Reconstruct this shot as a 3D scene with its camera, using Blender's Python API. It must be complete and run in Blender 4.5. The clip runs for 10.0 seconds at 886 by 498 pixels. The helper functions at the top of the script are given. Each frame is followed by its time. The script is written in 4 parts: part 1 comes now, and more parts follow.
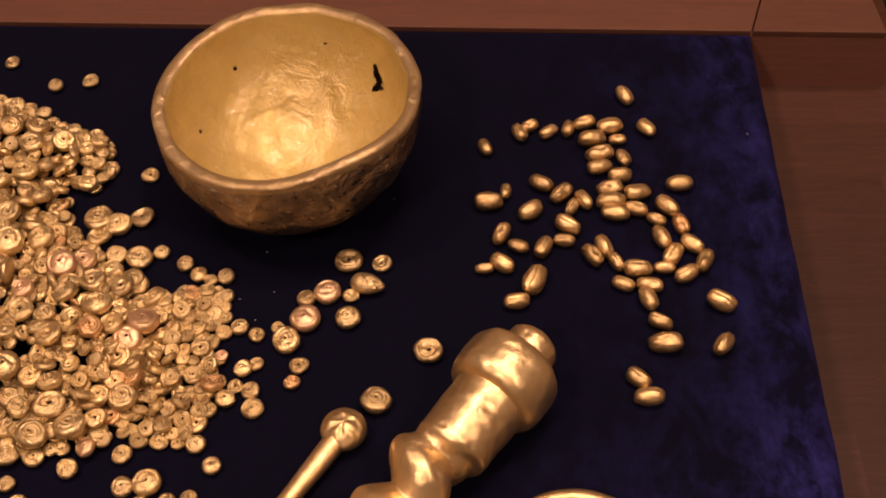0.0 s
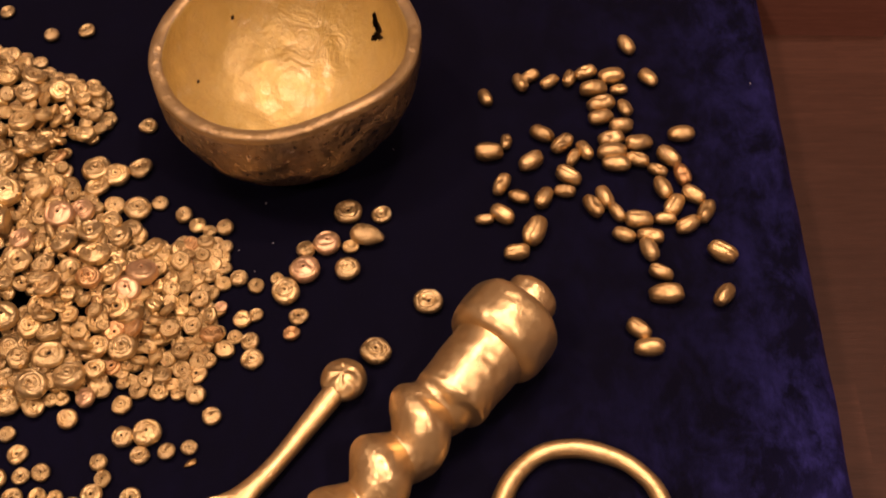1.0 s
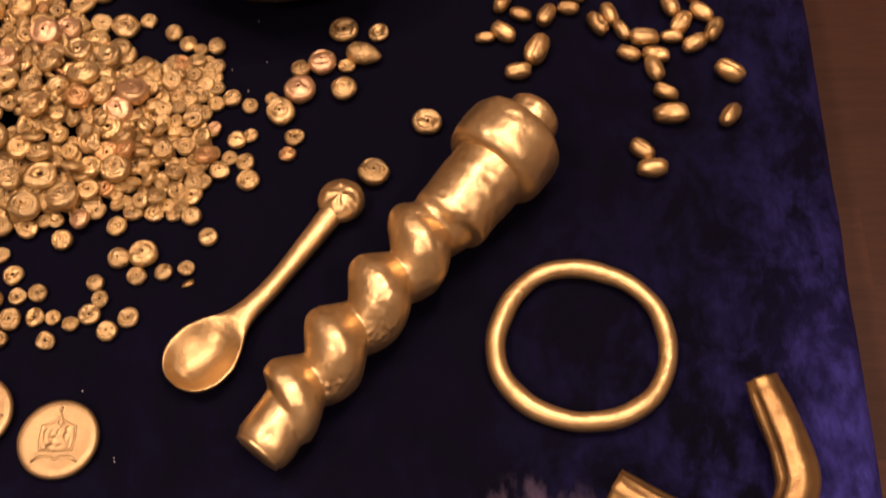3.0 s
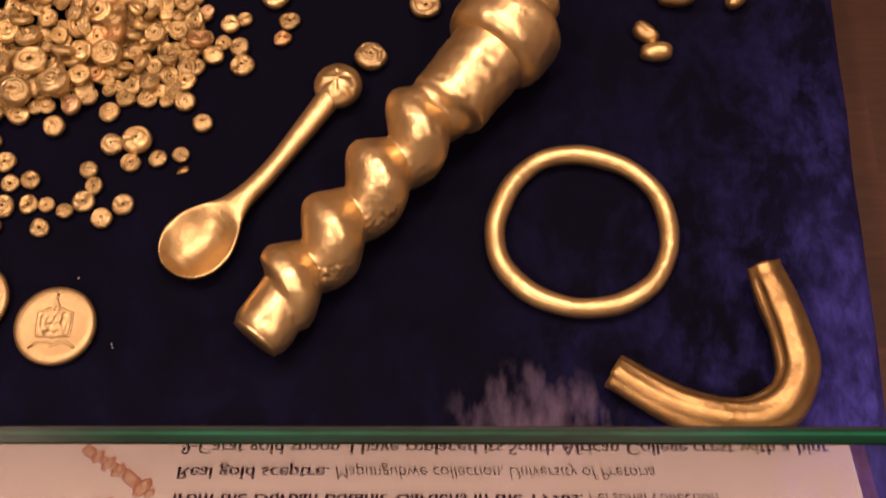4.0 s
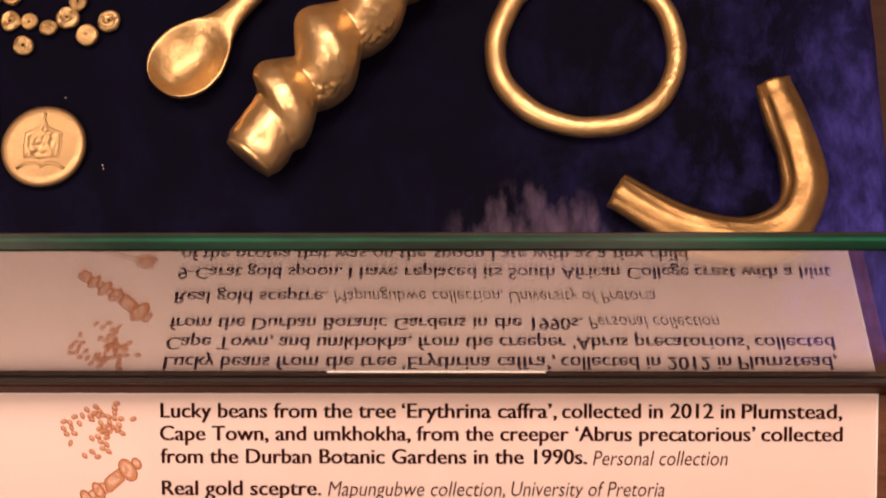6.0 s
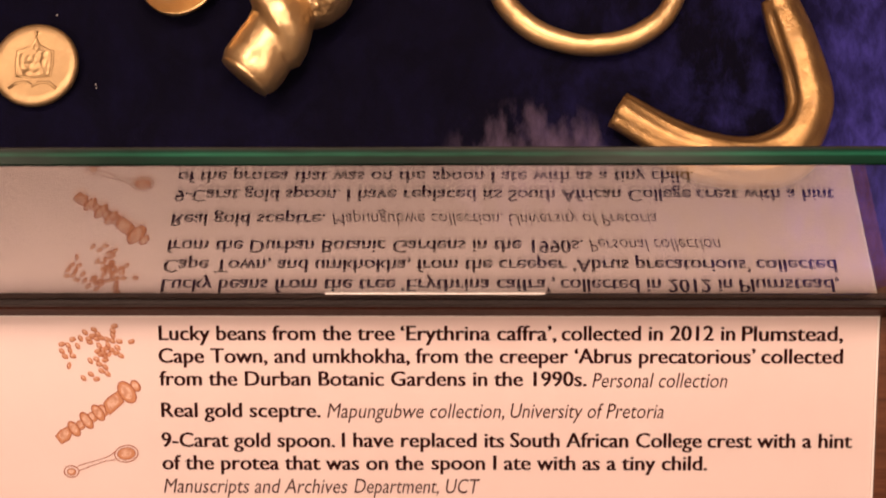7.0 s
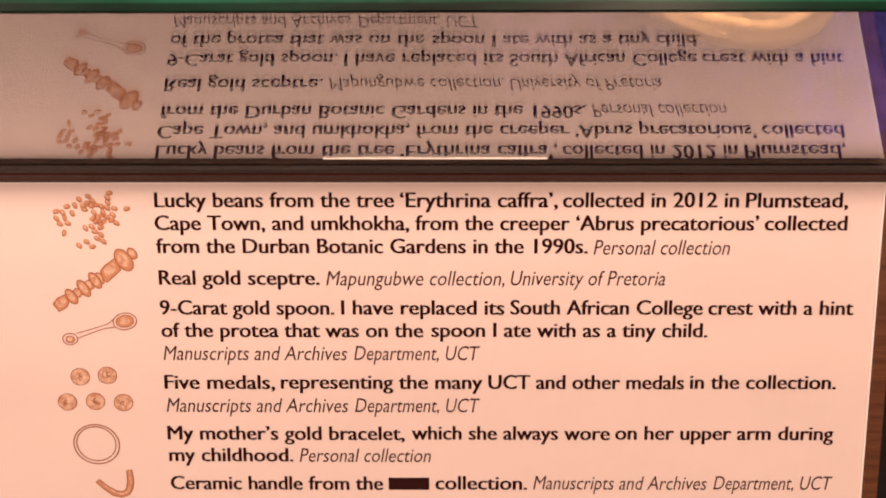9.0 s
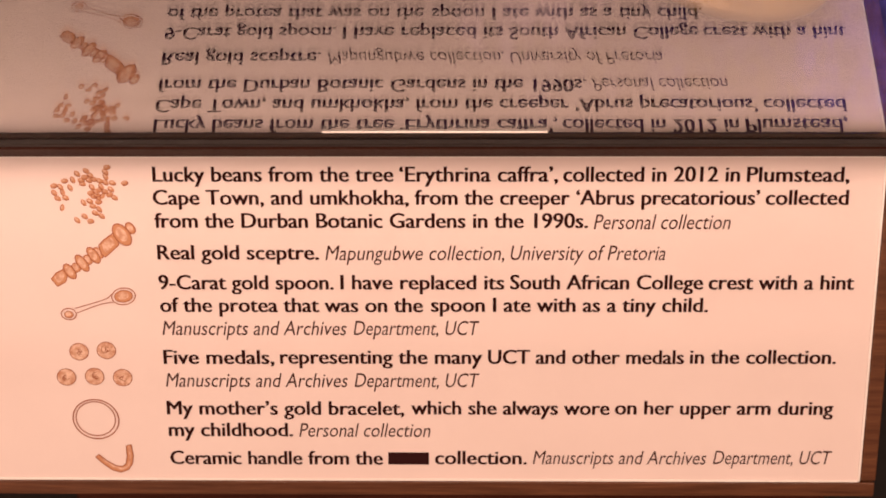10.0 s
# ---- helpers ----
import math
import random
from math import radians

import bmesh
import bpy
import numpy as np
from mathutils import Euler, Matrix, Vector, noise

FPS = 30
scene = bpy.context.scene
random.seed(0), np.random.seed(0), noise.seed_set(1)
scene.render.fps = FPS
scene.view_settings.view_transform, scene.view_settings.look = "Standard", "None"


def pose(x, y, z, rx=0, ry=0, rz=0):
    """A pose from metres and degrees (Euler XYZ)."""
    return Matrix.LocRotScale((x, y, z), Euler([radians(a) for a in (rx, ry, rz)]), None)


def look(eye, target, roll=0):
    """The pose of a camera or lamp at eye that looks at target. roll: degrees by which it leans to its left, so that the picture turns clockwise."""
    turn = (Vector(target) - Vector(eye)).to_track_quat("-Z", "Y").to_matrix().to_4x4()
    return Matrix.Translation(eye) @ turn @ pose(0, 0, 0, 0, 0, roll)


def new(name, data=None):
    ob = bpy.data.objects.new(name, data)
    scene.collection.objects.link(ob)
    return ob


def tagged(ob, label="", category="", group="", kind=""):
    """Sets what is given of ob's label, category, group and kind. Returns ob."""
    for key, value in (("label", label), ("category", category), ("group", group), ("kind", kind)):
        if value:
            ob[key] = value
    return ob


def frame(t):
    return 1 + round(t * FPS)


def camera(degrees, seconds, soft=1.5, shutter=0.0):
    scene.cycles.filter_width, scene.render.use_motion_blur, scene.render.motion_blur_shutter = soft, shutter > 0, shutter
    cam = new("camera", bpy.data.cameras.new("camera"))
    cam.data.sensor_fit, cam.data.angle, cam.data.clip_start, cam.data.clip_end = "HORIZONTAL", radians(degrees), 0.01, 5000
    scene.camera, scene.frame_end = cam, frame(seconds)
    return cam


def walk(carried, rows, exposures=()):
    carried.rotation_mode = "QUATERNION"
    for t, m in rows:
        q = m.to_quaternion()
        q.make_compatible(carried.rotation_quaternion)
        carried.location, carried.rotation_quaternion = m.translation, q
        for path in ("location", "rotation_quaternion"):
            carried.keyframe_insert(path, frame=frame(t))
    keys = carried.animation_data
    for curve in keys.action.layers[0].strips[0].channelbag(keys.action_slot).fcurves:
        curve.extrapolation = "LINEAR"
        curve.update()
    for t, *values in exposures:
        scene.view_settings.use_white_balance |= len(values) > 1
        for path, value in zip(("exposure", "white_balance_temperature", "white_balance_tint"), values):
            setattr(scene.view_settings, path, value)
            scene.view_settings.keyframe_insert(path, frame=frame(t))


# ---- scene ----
cam = camera(41.81, 10.0, soft=1.8, shutter=0.5)
# seconds, x, y, z, pitch, roll, yaw
ROWS = [
    (0.0, 0.0167, -0.0618, 0.4543, -52.04, 1.03, 0.43),
    (0.5, 0.0170, -0.0614, 0.4532, -52.98, 1.07, 0.44),
    (1.0, 0.0167, -0.0619, 0.4508, -54.24, 1.04, 0.42),
    (1.5, 0.0155, -0.0627, 0.4474, -55.85, 0.93, 0.37),
    (2.0, 0.0157, -0.0641, 0.4432, -57.80, 0.95, 0.33),
    (2.5, 0.0154, -0.0638, 0.4406, -59.77, 0.93, 0.32),
    (4.0, 0.0157, -0.0688, 0.4279, -66.69, 0.92, 0.29),
    (4.5, 0.0168, -0.0713, 0.4232, -68.60, 1.06, 0.30),
    (5.0, 0.0177, -0.0738, 0.4189, -70.48, 1.15, 0.32),
    (5.5, 0.0156, -0.0746, 0.4164, -72.39, 0.91, 0.22),
    (7.0, 0.0163, -0.0778, 0.4085, -77.57, 0.96, 0.19),
    (7.5, 0.0159, -0.0790, 0.4057, -79.41, 0.92, 0.16),
    (8.0, 0.0149, -0.0805, 0.4031, -81.20, 0.80, 0.15),
    (8.5, 0.0146, -0.0826, 0.4010, -82.38, 0.77, 0.13),
    (9.0, 0.0147, -0.0834, 0.4000, -83.31, 0.78, 0.13),
    (9.5, 0.0149, -0.0836, 0.3989, -84.01, 0.80, 0.13),
    (10.0, 0.0145, -0.0843, 0.3981, -84.43, 0.74, 0.11),
]
walk(cam, [(t, pose(x, y, z, 90 + p, r, w)) for t, x, y, z, p, r, w in ROWS])
# ---- light ----
world = bpy.data.worlds.new("room_air")
scene.world = world
world.use_nodes = True
world.node_tree.nodes["Background"].inputs[0].default_value = (0.9, 0.62, 0.45, 1)
world.node_tree.nodes["Background"].inputs[1].default_value = 0.02
scene.view_settings.exposure = 0.0
WARM = (1.0, 0.66, 0.50)


def lamp(name, kind, m, power, size, color=WARM, spot=60.0):
    data = bpy.data.lights.new(name, kind)
    data.energy, data.color = power, color
    if kind == "AREA":
        data.shape, data.size = "DISK", size
    else:
        data.shadow_soft_size, data.spot_size, data.spot_blend = size, radians(spot), 0.6
    ob = new(name, data)
    ob.matrix_world = m
    return ob


lamp("overhead_lamp", "AREA", look((0.34, 0.60, 1.70), (0.0, 0.2, 0)), 7.5, 0.14)
lamp("overhead_lamp", "AREA", look((0.85, -0.42, 1.70), (0.05, 0.15, 0)), 8.5, 0.18)
lamp("overhead_lamp", "AREA", look((-0.75, 0.35, 1.70), (-0.1, 0.2, 0)), 8.0, 0.20)
# unseen fill added well below the ceiling to brighten the label's left side
lamp("overhead_lamp", "AREA", look((-0.62, -0.62, 1.35), (-0.05, 0.0, 0)), 7.6, 0.18)
lamp("ceiling_panel", "AREA", look((0.0, 0.35, 1.74), (0.0, 0.35, 0)), 14.0, 0.9)


# ---- materials ----
def material(name, color, rough=0.5, metal=0.0, **extra):
    m = bpy.data.materials.new(name)
    m.use_nodes = True
    b = m.node_tree.nodes["Principled BSDF"]
    b.inputs["Base Color"].default_value = (*color, 1)
    b.inputs["Roughness"].default_value = rough
    b.inputs["Metallic"].default_value = metal
    for key, value in extra.items():
        b.inputs[key.replace("_", " ")].default_value = value
    return m


class Nodes:
    """Short ways to add nodes to a material."""

    def __init__(self, m):
        self.t = m.node_tree
        self.b = self.t.nodes["Principled BSDF"]

    def add(self, kind, **values):
        n = self.t.nodes.new(kind)
        for k, v in values.items():
            n.inputs[k].default_value = v
        return n

    def link(self, a, b):
        self.t.links.new(a, b)

    def coords(self, stretch=(1, 1, 1), spread=0.0):
        tc = self.add("ShaderNodeTexCoord")
        mp = self.add("ShaderNodeMapping")
        mp.inputs["Scale"].default_value = stretch
        self.link(tc.outputs["Object"], mp.inputs["Vector"])
        if spread:
            info = self.add("ShaderNodeObjectInfo")
            mul = self.add("ShaderNodeMath")
            mul.operation = "MULTIPLY"
            mul.inputs[1].default_value = spread
            self.link(info.outputs["Random"], mul.inputs[0])
            self.link(mul.outputs[0], mp.inputs["Location"])
        return mp.outputs["Vector"]

    def noise(self, vec, scale, detail=4.0, rough=0.55, distort=0.0):
        n = self.add("ShaderNodeTexNoise", Scale=scale, Detail=detail, Roughness=rough, Distortion=distort)
        self.link(vec, n.inputs["Vector"])
        return n.outputs["Fac"]

    def ramp(self, fac, stops):
        n = self.add("ShaderNodeValToRGB")
        el = n.color_ramp.elements
        while len(el) < len(stops):
            el.new(0.5)
        for e, (p, c) in zip(el, stops):
            e.position = p
            e.color = (*c, 1) if isinstance(c, tuple) else (c, c, c, 1)
        self.link(fac, n.inputs["Fac"])
        return n.outputs["Color"]

    def mix(self, fac, a, b, blend="MIX"):
        n = self.t.nodes.new("ShaderNodeMix")
        n.data_type, n.blend_type = "RGBA", blend
        for s, v in ((n.inputs[0], fac), (n.inputs[6], a), (n.inputs[7], b)):
            if isinstance(v, tuple):
                s.default_value = (*v, 1)
            elif isinstance(v, (int, float)):
                s.default_value = v
            else:
                self.link(v, s)
        return n.outputs[2]

    def bump(self, height, strength, distance):
        n = self.add("ShaderNodeBump", Strength=strength, Distance=distance)
        self.link(height, n.inputs["Height"])
        return n.outputs["Normal"]


def gold_material(name, color, worn, rough=0.34, bump=0.5, scale=1.0, vary=False, glaze=0.55, crinkle=0.0, size=150.0, cover=0.5, below=0.0, pit=0.8, metal=0.96):
    """Gilded surface: brushed metal leaf with duller worn patches and fine pits."""
    m = material(name, color, rough, metal)
    n = Nodes(m)
    v = n.coords((1, 1, 1), 3.0 if vary else 0.0)
    large = n.noise(v, 70 * scale, 5, 0.6)
    fine = n.noise(v, 620 * scale, 4, 0.6)
    col = n.mix(n.ramp(large, [(0.35, 0.0), (0.78, 1.0)]), color, worn)
    if vary:
        info = n.add("ShaderNodeObjectInfo")
        island = n.add("ShaderNodeNewGeometry")
        total = n.add("ShaderNodeMath")
        total.operation = "ADD"
        n.link(info.outputs["Random"], total.inputs[0])
        n.link(island.outputs["Random Per Island"], total.inputs[1])
        share = n.add("ShaderNodeMath")
        share.operation = "FRACT"
        n.link(total.outputs[0], share.inputs[0])
        tone = n.ramp(share.outputs[0], [(0.0, (0.74, 0.71, 0.64)), (0.45, (0.98, 0.98, 0.96)), (0.90, (1.16, 1.15, 1.08)), (0.978, (1.16, 1.15, 1.08)), (0.984, (1.0, 0.82, 0.74))])
        col = n.mix(1.0, col, tone, "MULTIPLY")
    n.link(col, n.b.inputs["Base Color"])
    r = n.ramp(fine, [(0.3, rough - 0.06), (0.7, rough + 0.07)])
    n.link(r, n.b.inputs["Roughness"])
    both = n.mix(0.35, large, fine)
    normal = n.bump(both, bump, 0.0016 / scale)
    if crinkle:
        # creased and pitted patches in the leaf
        crease = n.noise(v, size, 4, 0.6, 0.9)
        where = n.ramp(n.noise(v, size / 6, 3, 0.55), [(cover - 0.08, 0.08), (cover + 0.08, 1.0)])
        if below:
            split = n.add("ShaderNodeSeparateXYZ")
            n.link(v, split.inputs[0])
            floor_part = n.add("ShaderNodeMapRange", **{"From Min": below * 0.35, "From Max": below, "To Min": 1.0, "To Max": 0.12})
            n.link(split.outputs["Z"], floor_part.inputs["Value"])
            where = n.mix(1.0, where, floor_part.outputs[0], "MULTIPLY")
        folds = n.add("ShaderNodeBump", Strength=1.0, Distance=crinkle)
        n.link(n.mix(1.0, crease, where, "MULTIPLY"), folds.inputs["Height"])
        n.link(normal, folds.inputs["Normal"])
        normal = folds.outputs["Normal"]
    n.link(normal, n.b.inputs["Normal"])
    # thin varnish with small pits and ridges that catch the lamps
    pits = n.ramp(n.noise(v, 190 * scale, 6, 0.7, 0.6), [(0.30, 0.0), (0.52, 0.5), (0.66, 0.55), (0.74, 1.0)])
    rough_skin = n.add("ShaderNodeBump", Strength=pit, Distance=0.0016 / scale)
    n.link(pits, rough_skin.inputs["Height"])
    n.link(normal, rough_skin.inputs["Normal"])
    n.link(rough_skin.outputs["Normal"], n.b.inputs["Coat Normal"])
    n.b.inputs["Coat Weight"].default_value = glaze
    n.b.inputs["Coat Roughness"].default_value = 0.13
    return m


GOLD = (0.88, 0.645, 0.335)
gold_leaf = gold_material("gold_leaf", GOLD, (0.78, 0.555, 0.27), 0.37, 0.16, crinkle=0.0005, size=260.0, cover=0.58, pit=0.35, glaze=0.35)
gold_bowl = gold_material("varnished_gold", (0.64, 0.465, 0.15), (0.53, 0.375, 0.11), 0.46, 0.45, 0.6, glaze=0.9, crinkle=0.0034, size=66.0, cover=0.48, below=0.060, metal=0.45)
# darker and browner along the bowl's lip
gold_lip = gold_material("brownish_gold", (0.44, 0.30, 0.135), (0.33, 0.215, 0.10), 0.42, 0.35, 0.6, glaze=0.45, crinkle=0.0016, size=120.0, cover=0.48, pit=0.6, metal=0.75)
# bowl's outer skin: reflections of the dark velvet put into a mottled colour
gold_dark_reflect = gold_material("dark_reflection_gold", (0.46, 0.325, 0.18), (0.075, 0.052, 0.055), 0.30, 0.5, 0.45, crinkle=0.0048, size=60.0, cover=0.45)
for varnished in (gold_bowl, gold_dark_reflect, gold_lip):
    varnished.node_tree.nodes["Principled BSDF"].inputs["Coat IOR"].default_value = 2.0
    varnished.node_tree.nodes["Principled BSDF"].inputs["Coat Roughness"].default_value = 0.11
gold_bead = gold_material("gilded_clay", (0.69, 0.525, 0.28), (0.56, 0.385, 0.175), 0.34, 0.35, 1.6, True, 0.55, crinkle=0.0010, size=480.0, cover=0.46, pit=0.6, metal=0.90)
gold_copper = gold_material("coppery_clay", (0.68, 0.43, 0.26), (0.60, 0.40, 0.19), 0.40, 0.30, 1.6, False, 0.4, crinkle=0.0003, size=260.0, cover=0.5, pit=0.5, metal=0.8)
gold_bean = gold_material("gilded_bean", (0.66, 0.465, 0.225), (0.54, 0.36, 0.165), 0.41, 0.25, 1.6, True, crinkle=0.0007, size=330.0, cover=0.46)
gold_smooth = gold_material("polished_gold", (0.73, 0.525, 0.255), (0.66, 0.46, 0.215), 0.40, 0.12, crinkle=0.00045, size=200.0, cover=0.5)
gold_medal_metal = gold_material("medal_gold", (0.56, 0.40, 0.21), (0.48, 0.34, 0.17), 0.46, 0.25, 1.0, False, 0.15)
gold_matt = gold_material("matt_gold", (0.45, 0.29, 0.120), (0.32, 0.195, 0.078), 0.42, 0.3, crinkle=0.0006, size=190.0, cover=0.5)
# near-black colour standing in for the shade inside the bead holes
hole_shade = material("painted_hole_shade", (0.02, 0.012, 0.008), 0.9)

velvet = material("blue_velvet", (0.01, 0.008, 0.03), 0.9)
n = Nodes(velvet)
v = n.coords()
sep = n.add("ShaderNodeSeparateXYZ")
n.link(v, sep.inputs[0])
# sheen of the brushed nap put into the colour, strongest towards the front right
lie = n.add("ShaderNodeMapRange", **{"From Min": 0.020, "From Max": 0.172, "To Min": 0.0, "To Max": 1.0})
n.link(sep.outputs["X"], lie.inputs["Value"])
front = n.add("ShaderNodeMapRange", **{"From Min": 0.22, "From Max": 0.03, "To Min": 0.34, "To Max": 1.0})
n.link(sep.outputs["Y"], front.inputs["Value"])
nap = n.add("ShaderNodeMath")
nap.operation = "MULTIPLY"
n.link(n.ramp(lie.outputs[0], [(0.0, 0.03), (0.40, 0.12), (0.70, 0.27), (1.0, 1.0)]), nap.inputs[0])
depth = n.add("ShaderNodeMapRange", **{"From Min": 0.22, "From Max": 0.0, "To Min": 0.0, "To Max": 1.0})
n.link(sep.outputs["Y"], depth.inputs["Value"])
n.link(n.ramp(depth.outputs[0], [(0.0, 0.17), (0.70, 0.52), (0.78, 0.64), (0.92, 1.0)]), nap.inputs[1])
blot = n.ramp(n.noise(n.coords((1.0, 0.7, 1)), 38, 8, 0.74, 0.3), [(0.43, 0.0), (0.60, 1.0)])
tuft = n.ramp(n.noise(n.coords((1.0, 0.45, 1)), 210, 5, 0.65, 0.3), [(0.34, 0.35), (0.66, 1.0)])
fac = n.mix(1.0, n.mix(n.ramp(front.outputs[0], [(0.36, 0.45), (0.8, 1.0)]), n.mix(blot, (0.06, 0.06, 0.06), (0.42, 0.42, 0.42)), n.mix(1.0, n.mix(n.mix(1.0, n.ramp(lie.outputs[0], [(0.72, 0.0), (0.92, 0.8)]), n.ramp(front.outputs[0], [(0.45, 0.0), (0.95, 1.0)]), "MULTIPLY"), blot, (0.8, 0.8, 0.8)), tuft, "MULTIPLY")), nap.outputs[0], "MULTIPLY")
sheened_pile = n.mix(fac, (0.0031, 0.0029, 0.0098), (0.116, 0.106, 0.68))
# pale streaky patch in the velvet colour beside the glass
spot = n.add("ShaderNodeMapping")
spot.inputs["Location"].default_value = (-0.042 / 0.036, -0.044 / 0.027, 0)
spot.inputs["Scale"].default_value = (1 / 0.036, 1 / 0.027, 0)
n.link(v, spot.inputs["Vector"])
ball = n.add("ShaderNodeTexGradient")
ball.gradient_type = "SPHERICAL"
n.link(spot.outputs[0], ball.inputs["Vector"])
streaks = n.noise(n.coords((1, 0.4, 1)), 110, 5, 0.6)
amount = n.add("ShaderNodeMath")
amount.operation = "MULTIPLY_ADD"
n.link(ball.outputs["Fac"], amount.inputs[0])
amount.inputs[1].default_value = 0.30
n.link(streaks, amount.inputs[2])
pale_fac = n.mix(1.0, n.ramp(ball.outputs["Fac"], [(0.0, 0.0), (0.2, 1.0)]), n.ramp(amount.outputs[0], [(0.53, 0.0), (0.90, 0.50)]), "MULTIPLY")
n.link(n.mix(pale_fac, sheened_pile, (0.20, 0.150, 0.25)), n.b.inputs["Base Color"])
n.b.inputs["Sheen Weight"].default_value = 0.12
n.b.inputs["Sheen Roughness"].default_value = 0.25
n.b.inputs["Sheen Tint"].default_value = (0.25, 0.16, 0.75, 1)
n.b.inputs["Specular IOR Level"].default_value = 0.05
n.link(n.bump(n.noise(v, 1500, 3, 0.6), 0.5, 0.001), n.b.inputs["Normal"])



def wood_material(name, light, dark, along=(3, 60, 60), rough=0.5, spread=3.0):
    m = material(name, light, rough, Specular_IOR_Level=0.22)
    n = Nodes(m)
    v = n.coords(along, spread)
    grain = n.noise(v, 4.0, 8, 0.62, 1.2)
    fibre = n.noise(n.coords(tuple(a * 5 for a in along), spread), 6.0, 4, 0.6)
    col = n.mix(n.ramp(grain, [(0.32, 0.0), (0.70, 1.0)]), dark, light)
    col = n.mix(n.ramp(fibre, [(0.45, 0.35), (0.75, 0.0)]), col, tuple(c * 0.45 for c in dark))
    info = n.add("ShaderNodeObjectInfo")
    tone = n.ramp(info.outputs["Random"], [(0.0, 0.76), (1.0, 1.14)])
    col = n.mix(1.0, col, tone, "MULTIPLY")
    n.link(col, n.b.inputs["Base Color"])
    n.link(n.bump(fibre, 0.25, 0.0006), n.b.inputs["Normal"])
    return m


wood_desk = wood_material("brown_wood", (0.086, 0.037, 0.0245), (0.060, 0.025, 0.0165))
wood_ledge = wood_material("reddish_wood", (0.150, 0.065, 0.042), (0.115, 0.048, 0.031))
wood_riser = wood_material("riser_wood", (0.27, 0.115, 0.085), (0.21, 0.088, 0.064))
wood_frame = wood_material("oiled_wood", (0.20, 0.080, 0.040), (0.085, 0.032, 0.016), rough=0.36)
wood_dark = wood_material("dark_wood", (0.10, 0.040, 0.022), (0.06, 0.024, 0.013), rough=0.4)

paper = material("printed_paper", (0.775, 0.737, 0.698), 0.42)
n = Nodes(paper)
pc = n.noise(n.coords(), 14, 5, 0.6)
n.link(n.mix(n.ramp(pc, [(0.35, 0.0), (0.7, 1.0)]), (0.77, 0.645, 0.62), (0.80, 0.675, 0.65)), n.b.inputs["Base Color"])
n.link(n.bump(n.noise(n.coords(), 900, 3, 0.6), 0.06, 0.0005), n.b.inputs["Normal"])
ink = material("dark_ink", (0.030, 0.010, 0.010), 0.8, Specular_IOR_Level=0.0)
ink_thin = material("grey_ink", (0.075, 0.038, 0.034), 0.7, Specular_IOR_Level=0.1)
ink_line = material("sepia_ink", (0.30, 0.095, 0.045), 0.7, Specular_IOR_Level=0.1)
ink_mid = material("sepia_shade", (0.55, 0.265, 0.145), 0.6, Specular_IOR_Level=0.2)
ink_wash = material("sepia_wash", (0.68, 0.40, 0.27), 0.5)
n = Nodes(ink_wash)
n.link(n.mix(n.ramp(n.noise(n.coords(), 420, 4, 0.6), [(0.35, 0.0), (0.65, 1.0)]), (0.50, 0.23, 0.13), (0.76, 0.54, 0.42)), n.b.inputs["Base Color"])
white_edge = material("white_card_edge", (0.85, 0.80, 0.77), 0.4)

glass = material("clear_glass", (0.96, 1.0, 0.98), 0.0, Transmission_Weight=1.0, IOR=1.56)
glass_edge = material("green_glass_edge", (0.010, 0.068, 0.032), 0.22, Specular_IOR_Level=0.06)
n = Nodes(glass_edge)
# refraction in the edge painted as green bands across its thickness, grey at the back
sep = n.add("ShaderNodeSeparateXYZ")
n.link(n.coords((1, 1 / 0.0045, 1)), sep.inputs[0])
refraction_bands = n.ramp(sep.outputs["Y"], [(0.05, (0.003, 0.020, 0.012)), (0.42, (0.004, 0.028, 0.016)), (0.58, (0.012, 0.115, 0.066)), (0.74, (0.004, 0.030, 0.019)), (0.95, (0.035, 0.035, 0.032))])
n.link(n.mix(1.0, refraction_bands, n.ramp(n.noise(n.coords((9, 60, 60)), 1.6, 4, 0.6), [(0.36, 0.18), (0.62, 1.35)]), "MULTIPLY"), n.b.inputs["Base Color"])
steel = material("grey_channel", (0.026, 0.019, 0.018), 0.6, 0.0, Specular_IOR_Level=0.2)
wood_rail = wood_material("stained_wood", (0.11, 0.033, 0.021), (0.06, 0.019, 0.012))
wood_rail.node_tree.nodes["Principled BSDF"].inputs["Specular IOR Level"].default_value = 0.06
plaster = material("warm_plaster", (0.46, 0.37, 0.30), 0.9)
plaster_white = material("ceiling_paint", (0.70, 0.64, 0.58), 0.9)
carpet = material("dark_carpet", (0.03, 0.025, 0.025), 0.95)
for mat, a, b, s in ((plaster, (0.60, 0.49, 0.41), (0.66, 0.54, 0.45), 3), (plaster_white, (0.68, 0.62, 0.56), (0.74, 0.68, 0.62), 2), (carpet, (0.012, 0.010, 0.010), (0.024, 0.020, 0.020), 90)):
    n = Nodes(mat)
    n.link(n.mix(n.noise(n.coords(), s, 6, 0.6), a, b), n.b.inputs["Base Color"])


# ---- mesh helpers ----
def mesh_from(verts, faces, smooth=True):
    me = bpy.data.meshes.new("mesh")
    me.from_pydata([tuple(p) for p in verts], [], faces)
    me.update()
    if smooth:
        me.polygons.foreach_set("use_smooth", [True] * len(me.polygons))
    return me


def thing(name, mesh, mat, label="", category="", group="", kind=""):
    ob = new(name, mesh)
    if mesh is not None and mat is not None and not mesh.materials:
        mesh.materials.append(mat)
    return tagged(ob, label, category, group, kind)


